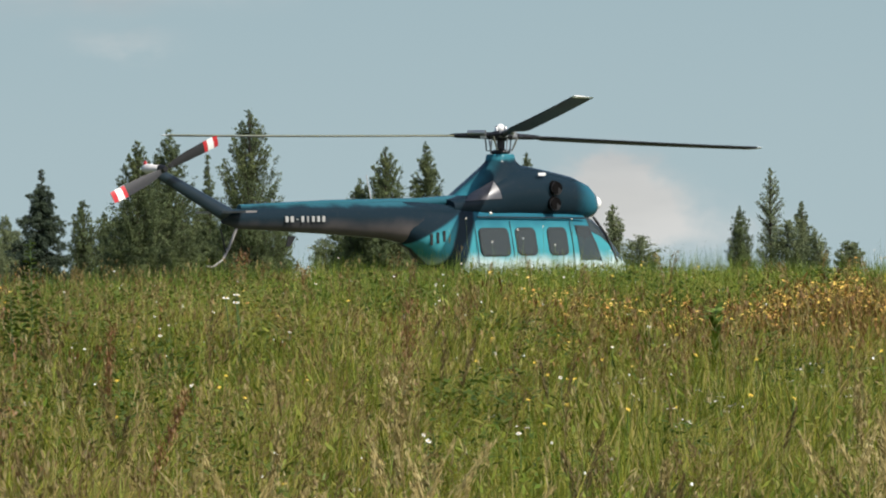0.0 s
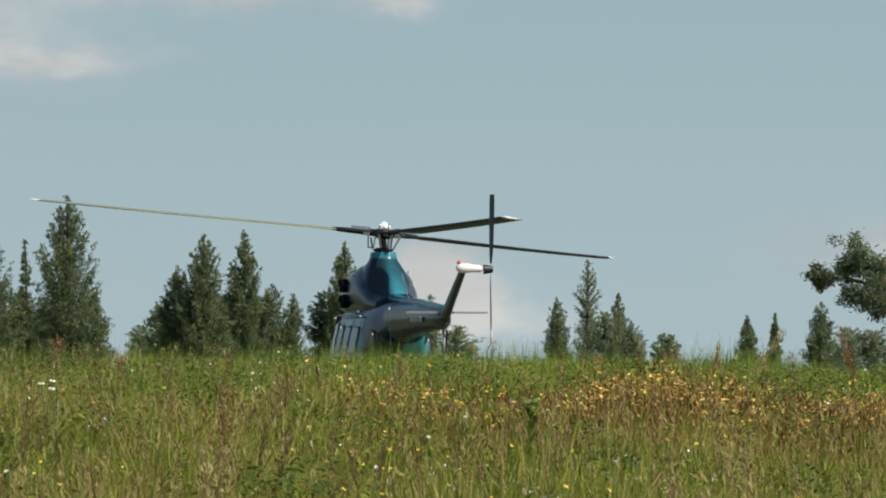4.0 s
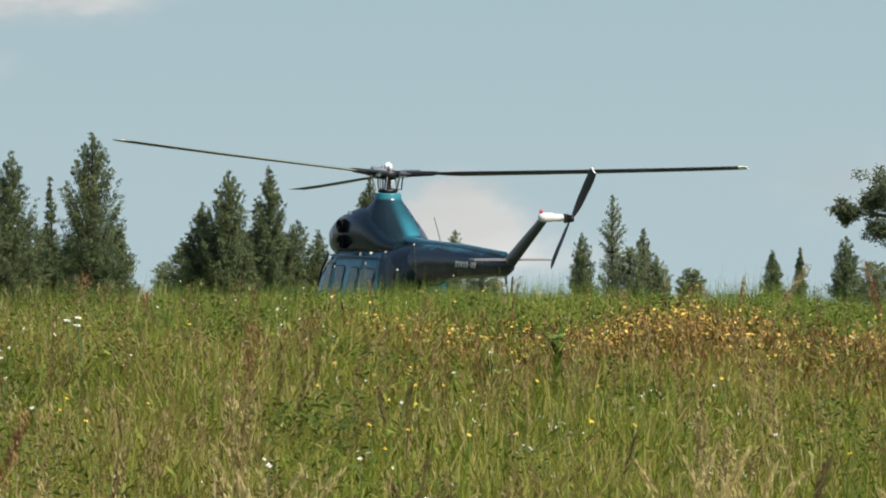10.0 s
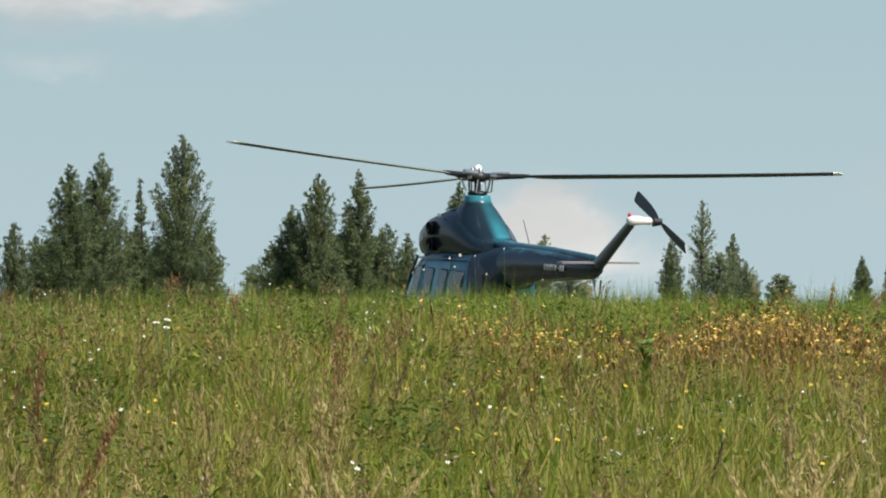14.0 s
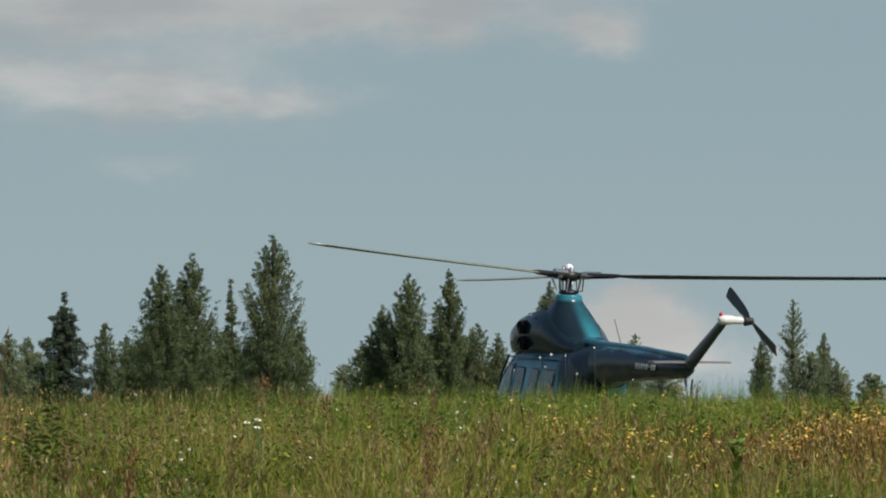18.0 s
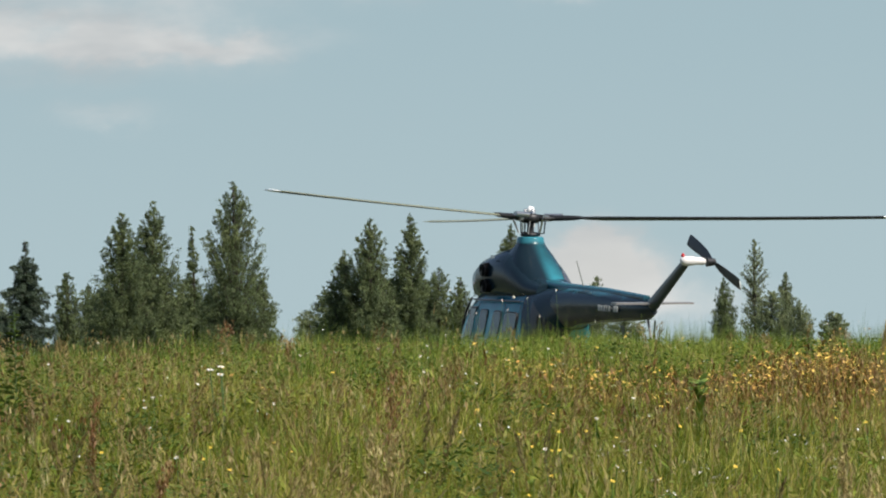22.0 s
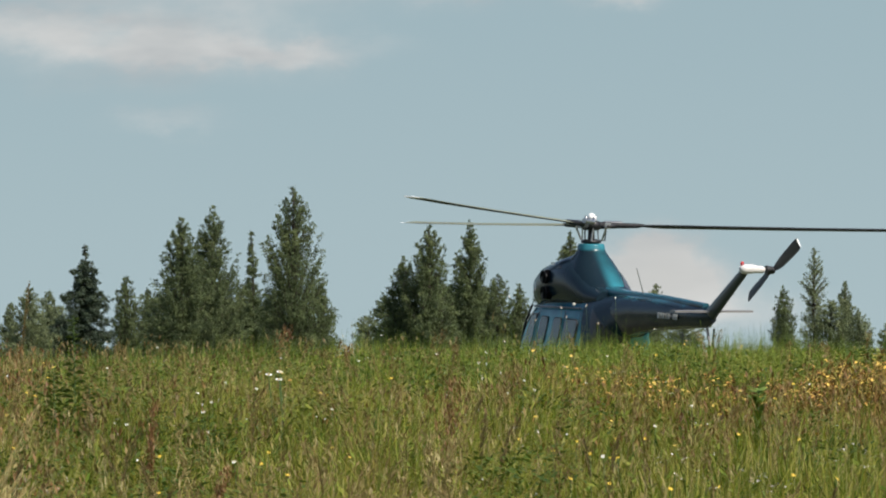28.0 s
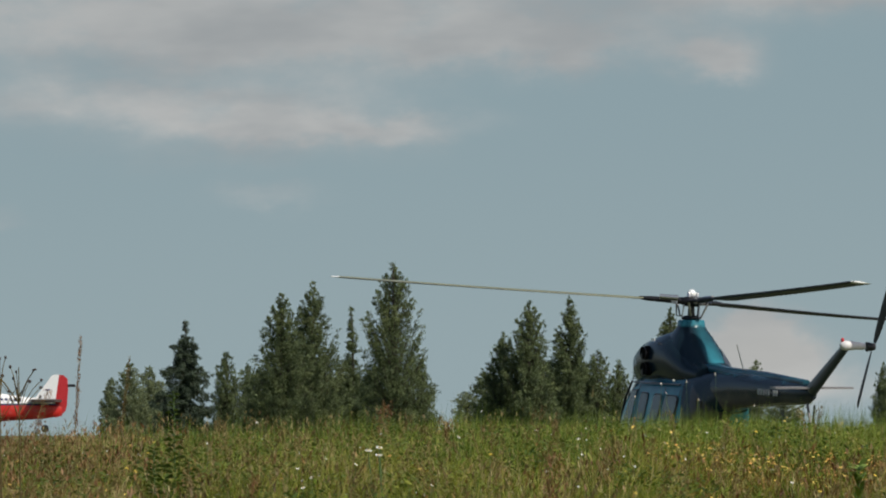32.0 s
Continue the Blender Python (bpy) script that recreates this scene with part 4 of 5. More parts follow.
        part("wheel", tube([(5.2, side * 1.12, 0.24), (5.2, side * 1.14, 0.24), (5.2, side * 1.28, 0.24), (5.2, side * 1.3, 0.24)], [0.18, 0.24, 0.24, 0.18], 16), M_RUBBER, plane)
        for i in range(5):
            part("registration_bar", box(1.42 + 0.17 * i, side * (0.285 + 0.021 * i), 1.7, 0.11, 0.03, 0.13, 0.004), M_BLUE, plane, "dark registration mark")
        part("cockpit_window", plate([(4.3, side * 0.56, 1.9), (5.7, side * 0.58, 1.85), (5.4, side * 0.42, 2.25), (4.5, side * 0.42, 2.27)], (0, side, 0.3), 0.02), M_GLASS, plane)
    part("tail_wheel", tube([(0.5, -0.06, 0.62), (0.5, 0.06, 0.62)], 0.14, 14), M_RUBBER, plane)
    part("tail_wheel_strut", tube([(0.5, 0, 0.62), (0.8, 0, 0.95)], 0.035, 8), M_STEEL, plane)
    part("spinner", ball(7.75, 0, 1.25, 0.25, 0.16, 0.16), M_RED, plane)
    for a in (40, 220):
        part("propeller_blade", plate([(7.75, 0.07 * math.cos(radians(a + 90)), 1.25 + 0.07 * math.sin(radians(a + 90))), (7.75, 0.07 * math.cos(radians(a - 90)), 1.25 + 0.07 * math.sin(radians(a - 90))), (7.77, 1.0 * math.cos(radians(a)), 1.25 + math.sin(radians(a)))], (1, 0, 0), 0.03), M_DARK, plane)


build_aeroplane()
# ---- meadow ----
def blades(rng, x, y, height, width, lean, segs=2):
    """Grass blades as bent tapering strips: one island each."""
    n = len(x)
    z = ground_z(x, y) - 0.02
    height = height * (0.96 + 0.2 * np.sin(2.1 * x + 0.7 * y) * np.sin(1.3 * y - 0.9 * x) + 0.12 * np.sin(5.3 * x - 2.2 * y) * np.sin(4.1 * y + 1.7 * x))
    a = rng.uniform(0, 2 * math.pi, n)
    side = np.stack((np.cos(a), np.sin(a), np.zeros(n)), -1)
    wind = np.stack((np.cos(a + 1.2) * 0.7 + 0.1, np.sin(a + 1.2) * 0.6, np.zeros(n)), -1)
    b = np.stack((x, y, z), -1)
    bend = (lean * rng.uniform(0.1, 1.0, n) * height)[:, None]
    h = height[:, None] * np.array([0, 0, 1.0])
    w = width[:, None]
    mid = b + h * 0.55 + wind * bend * 0.3
    tip = b + h + wind * bend
    v = np.stack((b - side * w / 2, b + side * w / 2, mid - side * w * 0.42, mid + side * w * 0.42, tip), 1).reshape(-1, 3)
    o = (np.arange(n) * 5)[:, None]
    f = np.concatenate((o, o + 1, o + 3, o + 2, o + 2, o + 3, o + 4), 1).ravel()
    return v, f, np.tile((4, 3), n)


def wedge(rng, n, y0, y1, a0=-0.105, a1=0.21):
    """Points spread evenly over the part of the meadow between two distances and two bearings."""
    y = np.sqrt(rng.uniform(y0 ** 2, y1 ** 2, n))
    return y * rng.uniform(a0, a1, n), y


def stuff(name, data, material, label, category):
    v, f, s = data[:3]
    me = mesh_np(name, v, f, s, data[3] if len(data) > 3 else None)
    tagged(part_mesh(name, me, material, smooth=False), label, category, kind="stuff")


def merge(*sets):
    vs, fs, ss, off = [], [], [], 0
    for v, f, s in sets:
        vs.append(v)
        fs.append(np.asarray(f) + off)
        ss.append(s)
        off += len(v)
    return np.concatenate(vs), np.concatenate(fs), np.concatenate(ss)


def build_grass():
    rng = np.random.default_rng(5)
    x, y = wedge(rng, 290000, 11.5, 48)
    stuff("meadow_grass", blades(rng, x, y, rng.normal(0.44, 0.09, len(x)).clip(0.2, 0.7) * (1 - 0.22 * smooth(y, 31, 35)), rng.uniform(0.004, 0.0115, len(x)), 1.4), M_GRASS, "tall mixed meadow grass, green with dry patches", "grass")
    # a fresher, taller fringe along the crest
    x, y = wedge(rng, 95000, 31.5, 51)
    stuff("crest_grass", blades(rng, x, y, rng.normal(0.48, 0.085, len(x)).clip(0.25, 0.72), rng.uniform(0.004, 0.009, len(x)), 0.4), M_FRESH, "fresh green grass along the crest", "grass")
    x, y = wedge(rng, 80000, 12, 34)
    stuff("fresh_tufts", blades(rng, x, y, rng.normal(0.42, 0.08, len(x)).clip(0.2, 0.6), rng.uniform(0.006, 0.012, len(x)), 0.5), M_FRESH, "broad fresh green blades among the meadow", "grass")
    # thin growth round about
    x = rng.uniform(-38, 44, 26000)
    y = rng.uniform(-10, 95, 26000)
    stuff("sparse_grass", blades(rng, x, y, rng.uniform(0.15, 0.35, len(x)), rng.uniform(0.008, 0.02, len(x)), 0.6), M_GRASS, "shorter grass over the field", "grass")
    # dry stems with seed heads
    x, y = wedge(rng, 2000, 9.5, 31)
    h = rng.normal(0.56, 0.1, len(x)).clip(0.3, 0.85)
    stems = blades(rng, x, y, h, np.full(len(x), 0.0035), 0.5)
    stuff("seeding_stems", stems, M_STRAW, "dry pale grass stems", "grass")
    tips = stems[0].reshape(-1, 5, 3)[:, 4]
    stuff("seed_heads", spikes(rng, tips, 0.08, 0.0045, 5), M_STRAW, "feathery dry seed heads", "grass")
    # a browner, weedier stretch to the side
    x, y = wedge(rng, 21000, 17, 47, -0.11, 0.05)
    sel = rng.uniform(size=len(x)) < 0.1 + 0.7 * smooth(-x / y, -0.03, 0.075) * (0.4 + 0.6 * np.sin(1.3 * x + 0.5 * y) ** 2)
    x, y = x[sel], y[sel]
    stems = blades(rng, x, y, rng.normal(0.46, 0.08, len(x)), rng.uniform(0.004, 0.008, len(x)), 0.5)
    stuff("brown_weeds", stems, M_PLUME, "brown withered weeds along the crest", "wild plants")
    stuff("brown_weed_heads", spikes(rng, stems[0].reshape(-1, 5, 3)[:, 4], 0.08, 0.012, 4), M_PLUME, "brown withered weed heads", "wild plants")
    # a withered, tan stretch at the meadow's side
    x, y = wedge(rng, 16000, 17, 45, -0.105, -0.045)
    sel = rng.uniform(size=len(x)) < smooth(-x / y, 0.048, 0.07) * (0.35 + 0.65 * np.sin(2.1 * x + 0.8 * y) ** 2)
    x, y = x[sel], y[sel]
    stems = blades(rng, x, y, rng.normal(0.5, 0.08, len(x)), rng.uniform(0.004, 0.009, len(x)), 0.9)
    stuff("withered_grass", stems, M_STRAW, "withered tan grass and weeds", "grass")
    stuff("withered_heads", spikes(rng, stems[0].reshape(-1, 5, 3)[::2, 4], 0.08, 0.011, 4), M_DOCK, "rusty brown withered seed heads", "grass")
    # thin stalks that stand up along the crest
    x, y = wedge(rng, 420, 33, 45, -0.105, 0.03)
    stems = blades(rng, x, y, rng.normal(0.54, 0.07, len(x)), rng.uniform(0.003, 0.006, len(x)), 0.5)
    stuff("crest_stalks", stems, M_PLUME, "thin brown stalks along the crest", "wild plants")
    stuff("crest_seeds", spikes(rng, stems[0].reshape(-1, 5, 3)[:, 4], 0.05, 0.007, 3), M_STRAW, "small pale seed heads along the crest", "wild plants")
    # tussocks of tall dry grass in the foreground
    xs, ys = [], []
    for rel, near, spread, count in ((1090, 17.5, 40, 16), (1180, 17.0, 40, 8), (330, 16.2, 40, 6), (240, 15.6, 40, 5), (-150, 16.5, 70, 6), (650, 15.2, 90, 6), (900, 16.0, 120, 6), (-320, 18, 90, 8), (60, 15.5, 120, 6), (1350, 17.5, 150, 10), (500, 15, 200, 8)):
        ys.append(near + rng.normal(size=count) * 0.6)
        xs.append((rel + rng.normal(size=count) * spread) / FOCAL * ys[-1])
    x, y = np.concatenate(xs), np.concatenate(ys)
    stems = blades(rng, x, y, rng.normal(0.82, 0.12, len(x)), rng.uniform(0.003, 0.006, len(x)), 0.3)
    stuff("dry_tussocks", stems, M_STRAW, "tall dry straw-coloured grass tussocks", "grass")
    stuff("dry_panicles", spikes(rng, stems[0].reshape(-1, 5, 3)[:, 4], 0.14, 0.005, 4), M_STRAW, "feathery pale grass panicles", "grass")
    # low broad-leaved herbs between the blades
    n = 90000
    x, y = wedge(rng, n, 9.5, 46)
    c = np.stack((x, y, ground_z(x, y) + rng.uniform(0.12, 0.5, n)), -1)
    a = rng.uniform(0, 6.28, n)
    ln = rng.uniform(0.01, 0.032, n)[:, None]
    d = np.stack((np.cos(a), np.sin(a), rng.uniform(-0.2, 1.2, n)), -1) * ln
    e = np.stack((-np.sin(a), np.cos(a), rng.normal(size=n) * 0.5), -1) * ln * 0.3
    v = np.stack((c - d, c + e, c + d, c - e), 1).reshape(-1, 3)
    stuff("meadow_herbs", (v, np.arange(4 * n), np.full(n, 4)), M_HERB, "small leaves of low herbs among the grass", "wild plants")
    # darker clumps of leafy herbs
    xs, ys = (np.concatenate(q) for q in zip(wedge(rng, 120, 13, 40), wedge(rng, 70, 18, 36, -0.105, -0.02)))
    per = 110
    n = len(xs) * per
    x = np.repeat(xs, per) + rng.normal(size=n) * 0.11
    y = np.repeat(ys, per) + rng.normal(size=n) * 0.14
    c = np.stack((x, y, ground_z(x, y) + np.repeat(rng.uniform(0.5, 0.62, len(xs)), per) - np.abs(rng.normal(size=n)) * 0.12), -1)
    a = rng.uniform(0, 6.28, n)
    ln = rng.uniform(0.012, 0.03, n)[:, None]
    d = np.stack((np.cos(a), np.sin(a), rng.uniform(-0.5, 0.7, n)), -1) * ln
    e = np.stack((-np.sin(a), np.cos(a), rng.normal(size=n) * 0.4), -1) * ln * 0.36
    stuff("herb_clumps", (np.stack((c - d, c + e, c + d, c - e), 1).reshape(-1, 3), np.arange(4 * n), np.full(n, 4)), M_NETTLE, "dark leafy herb clumps between the grasses", "wild plants")
    # brown drooping panicles on bowed stems
    xs, ys = wedge(rng, 230, 14, 33)
    stuff("brown_panicles", plumes(rng, xs, ys, 0.82, 0.14), M_PLUME, "drooping brown grass panicles", "grass")
    xs, ys = [], []
    for rel, near in ((-395, 15.5), (-330, 15.2), (-120, 15.6), (-60, 15.0), (10, 15.2), (235, 15.0), (300, 15.4), (345, 16.0), (560, 15.2), (690, 15.0), (900, 15.5), (1060, 16.0), (1100, 16.3), (1135, 16.6), (1180, 16.2), (1330, 15.8)):
        for q in range(1):
            ys.append(near + rng.normal() * 0.3)
            xs.append((rel + rng.normal() * 22) / FOCAL * ys[-1])
    stuff("pale_panicles", plumes(rng, np.array(xs), np.array(ys), 0.86, 0.2), M_STRAW, "pale bowed grass panicles in tufts", "grass")
    # reddish patches
    x, y = wedge(rng, 15000, 24, 32)
    keep_ = rng.uniform(size=len(x)) < 0.06 + 0.94 * smooth(x / y, 0.05, 0.14) * smooth(y, 24, 28)
    x, y = x[keep_], y[keep_]
    stems = blades(rng, x, y, rng.normal(0.5, 0.06, len(x)), np.full(len(x), 0.005), 0.25)
    stuff("sorrel", stems, M_RUST, "rusty brown sorrel stalks", "wild plants")
    stuff("sorrel_heads", spikes(rng, stems[0].reshape(-1, 5, 3)[:, 4], 0.09, 0.012), M_RUST, "rusty brown sorrel heads", "wild plants")


def plumes(rng, xs, ys, height, reach):
    """Bowed stems, each with a loose drooping head of thin flakes."""
    vs, fs, ss, off = [], [], [], 0
    for x, y in zip(xs, ys):
        h = height * rng.uniform(0.8, 1.12)
        a, r = rng.uniform(0, 6.28), reach * rng.uniform(0.3, 1.3)
        f = np.linspace(0, 1, 8)
        line = np.stack((x + math.cos(a) * r * f ** 2.6, y + math.sin(a) * r * f ** 2.6, float(ground_z(x, y)) + h * (f - 0.13 * f ** 5)), -1)
        w = 0.0026 * (1.1 - 0.7 * f)[:, None] * np.array([1.0, 0.2, 0])
        vs.append(np.stack((line - w, line + w), 1).reshape(-1, 3))
        k = 2 * np.arange(7)[:, None] + off
        fs.append(np.concatenate((k, k + 1, k + 3, k + 2), 1).ravel())
        ss.append(np.full(7, 4))
        off += 16
        n = 60
        g = rng.uniform(0.62, 1.0, n)
        c = np.stack([np.interp(g, f, line[:, i]) for i in range(3)], -1) + rng.normal(size=(n, 3)) * (0.016, 0.016, 0.014)
        d = np.stack((rng.normal(size=n) * 0.4 + math.cos(a) * 0.4, rng.normal(size=n) * 0.4, rng.uniform(0.2, 1.2, n)), -1) * rng.uniform(0.009, 0.02, n)[:, None]
        e = np.stack((np.full(n, 0.0034), rng.normal(size=n) * 0.002, np.zeros(n)), -1)
        vs.append(np.stack((c - d, c + e, c + d, c - e), 1).reshape(-1, 3))
        fs.append(np.arange(4 * n) + off)
        ss.append(np.full(n, 4))
        off += 4 * n
    return np.concatenate(vs), np.concatenate(fs), np.concatenate(ss)


def spikes(rng, tips, length, width, per=4):
    """Loose seed heads: a few small slanted flakes at each tip."""
    n = len(tips) * per
    c = np.repeat(tips, per, 0) + np.stack((rng.normal(size=n) * width, rng.normal(size=n) * width, -rng.uniform(0, length, n)), -1)
    a = rng.uniform(0, 6.28, n)
    s = rng.uniform(0.5, 1.2, n)[:, None]
    d = np.stack((np.cos(a) * 0.5, np.sin(a) * 0.5, np.ones(n)), -1) * length * 0.28 * s
    e = np.stack((-np.sin(a), np.cos(a), np.zeros(n)), -1) * width * 0.6 * s
    v = np.stack((c - d, c + e, c + d, c - e), 1).reshape(-1, 3)
    return v, np.arange(4 * n), np.full(n, 4)


build_grass()


def flower_head(radius, petals, cup, tilt=0.0):
    """Rays round a centre, each a small rhombus."""
    bm = bmesh.new()
    for i in range(petals):
        a = 2 * math.pi * i / petals
        da = math.pi / petals * 0.9
        pts = [(0.2 * radius, a, 0.0), (0.7 * radius, a - da, cup * 0.7), (radius, a, cup), (0.7 * radius, a + da, cup * 0.7)]
        bm.faces.new([bm.verts.new((r * math.cos(t), r * math.sin(t), z * radius)) for r, t, z in pts])
    return bm


def flower(name, label, category, height, radius, petals, cup, petal_mat, eye_mat):
    root = tagged(new(name), label, category, group=category + "s in the meadow")
    part("stem", tube([(0, 0, 0), (0.015, 0.005, height * 0.55), (0.0, 0.0, height)], [0.0025, 0.0022, 0.002], 5), M_STEM, root)
    head = part("flower_head", flower_head(radius, petals, cup), petal_mat, root, smooth=False)
    head.matrix_basis = pose(0, 0, height, 34, 0, 14)
    eye = part("flower_eye", ball(0, 0, 0.003, radius * 0.33, radius * 0.33, radius * 0.2, 8, 5), eye_mat, head)
    leaf = part("leaf", plate([(0, 0, height * 0.3), (0.03, 0.01, height * 0.42), (0.05, 0.012, height * 0.55), (0.02, -0.004, height * 0.42)], (0, 1, 0), 0.002), M_STEM, root, smooth=False)
    return root


def build_flowers():
    rng = np.random.default_rng(11)
    daisy = flower("oxeye_daisy", "white oxeye daisy with a yellow eye", "daisy", 0.6, 0.0125, 14, 0.12, M_WHITE_PETAL, M_FLOWER_EYE)
    yellow = flower("yellow_flower", "bright yellow hawkweed flower on a thin stem", "yellow flower", 0.58, 0.0125, 12, 0.35, M_YELLOW, M_YELLOW)
    white_at = ((-160, 97), (-142, 110), (57, 117), (-93, 99), (417, 85), (520, 69), (292, 340), (472, 307), (587, 390), (317, 317), (127, 52), (-334, 55), (-130, 83), (-300, 155), (330, 60), (345, 70), (630, 150), (700, 130), (-155, 168), (-95, 232), (95, 20))
    yellow_at = ((497, 244), (522, 272), (645, 284), (927, 267), (387, 168), (577, 172), (592, 172), (567, 204), (747, 134), (1057, 157), (-53, 232), (-18, 235), (1194, 127), (744, 145), (1044, 25), (1119, 22), (456, 192), (640, 40), (1280, 60), (830, 90), (870, 76), (1150, 60), (480, 190), (520, 215), (605, 175))
    spots = [(daisy, *on_meadow(*p)) for p in white_at] + [(yellow, *on_meadow(*p)) for p in yellow_at]
    for kind, count, lo, hi in ((daisy, 18, 14, 44), (yellow, 54, 15, 34)):
        x, y = wedge(rng, count, lo, hi)
        spots += [(kind, a, b) for a, b in zip(x, y)]
    first, made = set(), []
    for kind, x, y in spots:
        m = pose(x, y, float(ground_z(x, y)) - 0.03, rng.normal() * 4, rng.normal() * 4, rng.uniform(-50, 50))
        if kind.name not in first:
            first.add(kind.name)
            kind.matrix_basis = m
        else:
            s = rng.uniform(0.7, 1.15)
            made.append(s)
            copy_thing(kind, m).scale = (s, s, 0.9 + 0.2 * rng.uniform())
    # three large heads close together
    for rel, below in ((-46, 94), (-27, 88), (-28, 104)):
        x, y = on_meadow(rel, below)
        ob = copy_thing(daisy, pose(x, y, float(ground_z(x, y)), 0, 0, 10))
        ob.scale = (2.0, 2.0, 1.12)
        tagged(ob, "large white oxeye daisy among two others")
    # a few tall ones stand above the crest
    for rel, high in ((388, 78), (465, 58), (490, 42), (517, 62), (573, 76), (545, 30), (430, 36), (640, 20), (720, 14), (1050, 12), (1110, 16), (1165, 10), (90, 8), (150, 10), (1270, 14)):
        d = rng.uniform(37, 43)
        x = d * rel / FOCAL
        z = float(ground_z(x, d))
        m = pose(x, d, z, rng.normal() * 2, rng.normal() * 2, rng.uniform(-40, 40))
        ob = copy_thing(daisy, m)
        ob.scale = (0.55, 0.55, (1.6 + high / FOCAL * d - z) / 0.6)
        tagged(ob, "tall thin white daisy standing above the crest")
    # drifts of small yellow flower clusters on the far slope
    n = 46000
    x, y = wedge(rng, n, 22, 35)
    clump = 0.5 + 0.5 * np.sin(2.3 * x + 1.1 * y) * np.sin(1.7 * y - 0.8 * x + 1)
    ok = rng.uniform(size=n) < (0.006 + 0.99 * smooth(x / y + 0.02 * (clump - 0.5), 0.04, 0.14) * smooth(y, 26, 29) * (1 - 0.97 * smooth(y - 9 * np.clip(x / y - 0.09, 0, 0.12), 29.8, 31.3))) * (0.15 + 0.85 * clump)
    x, y = x[ok], y[ok]
    n = len(x)
    high = rng.normal(0.52, 0.06, n)
    stems = blades(rng, x, y, high, np.full(n, 0.005), 0.2)
    stuff("yellow_drift_stems", stems, M_RUST, "thin brown stems of the yellow flowers", "wild flowers")
    tips = np.repeat(stems[0].reshape(-1, 5, 3)[:, 4], 4, 0)
    m = len(tips)
    c = tips + rng.normal(size=(m, 3)) * (0.014, 0.014, 0.012)
    a = rng.uniform(0, 6.28, m)
    d = np.stack((np.cos(a), np.sin(a), rng.normal(size=m) * 0.25), -1)
    e = np.stack((-np.sin(a), np.cos(a), rng.normal(size=m) * 0.35), -1)
    r = (0.004 + 0.011 * rng.uniform(size=m) ** 2)[:, None]
    v = np.stack((c - d * r, c + e * r * 0.8, c + d * r, c - e * r * 0.8), 1).reshape(-1, 3)
    stuff("yellow_drift", (v, np.arange(4 * m), np.full(m, 4), np.repeat((rng.uniform(size=n) < 0.5).astype(int), 4)), [M_PALEYELLOW, M_OCHRE], "drifts of small ochre yellow flowers", "wild flowers")
    # loose clusters of pale yarrow
    xs, ys = (np.concatenate(q) for q in zip(wedge(rng, 20, 15, 33), wedge(rng, 9, 17, 24, 0.09, 0.16)))
    per = 6
    n = len(xs) * per
    x, y = np.repeat(xs, per) + rng.normal(size=n) * 0.09, np.repeat(ys, per) + rng.normal(size=n) * 0.12
    stems = blades(rng, x, y, rng.normal(0.55, 0.05, n), np.full(n, 0.004), 0.2)
    stuff("yarrow_stems", stems, M_HERB, "thin stems of pale yarrow", "wild flowers")
    tips = np.repeat(stems[0].reshape(-1, 5, 3)[:, 4], 5, 0)
    c = tips + rng.normal(size=tips.shape) * (0.012, 0.012, 0.004)
    a = rng.uniform(0, 6.28, len(c))
    r = rng.uniform(0.003, 0.0065, len(c))[:, None]
    d = np.stack((np.cos(a), np.sin(a), rng.normal(size=len(c)) * 0.3), -1) * r
    e = np.stack((-np.sin(a), np.cos(a), rng.normal(size=len(c)) * 0.5), -1) * r
    stuff("yarrow", (np.stack((c - d, c + e, c + d, c - e), 1).reshape(-1, 3), np.arange(4 * len(c)), np.full(len(c), 4)), M_YARROW, "loose clusters of greyish white yarrow", "wild flowers")
    # specks of pale clover and seed fluff low down
    x, y = wedge(rng, 200, 10, 40)
    c = np.stack((x, y, ground_z(x, y) + rng.uniform(0.36, 0.52, len(x))), -1)
    r = rng.uniform(0.003, 0.007, len(x))
    ring = [c + np.stack((r * math.cos(q), 0.5 * r * math.sin(q), r * math.sin(q)), -1) for q in np.arange(5) * 2 * math.pi / 5]
    stuff("clover", (np.stack(ring, 1).reshape(-1, 3), np.arange(5 * len(x)), np.full(len(x), 5)), M_WHITE_PETAL, "specks of pale clover and seed fluff", "wild flowers")


build_flowers()


def tall_stalk(rel, below, height, top_mat, lean, head, seed, label, dist=None):
    """A coarse weed standing out of the grass: a stalk with a heavy brown head."""
    rng = np.random.default_rng(seed)
    x, y = on_meadow(rel, below) if dist is None else (dist * rel / FOCAL, dist)
    root = tagged(new("weed_stalk"), label, "weed", group="weed stalks in the meadow")
    root.location = (x, y, float(ground_z(x, y)) - 0.02)
    pts = [(lean * f * f * height, 0.02 * math.sin(3 * f), height * f) for f in np.linspace(0, 1, 6)]
    part("stem", tube(pts, [0.004, 0.0038, 0.0034, 0.003, 0.0024, 0.0016], 6), M_STEM if top_mat is M_BUSH else M_STRAW, root)
    tips = np.array([Vector(pts[2]).lerp(Vector(pts[5]), f) for f in rng.uniform(0.1, 1.05, 200)])
    tips += rng.normal(size=tips.shape) * (head * 0.6, head * 0.6, 0.012)
    v, f, s = spikes(rng, tips, 0.045, 0.006, 3)
    tagged(part_mesh("seed_head", mesh_np("seed_head", v, f, s), top_mat, root, smooth=False), kind="stuff")
    return root


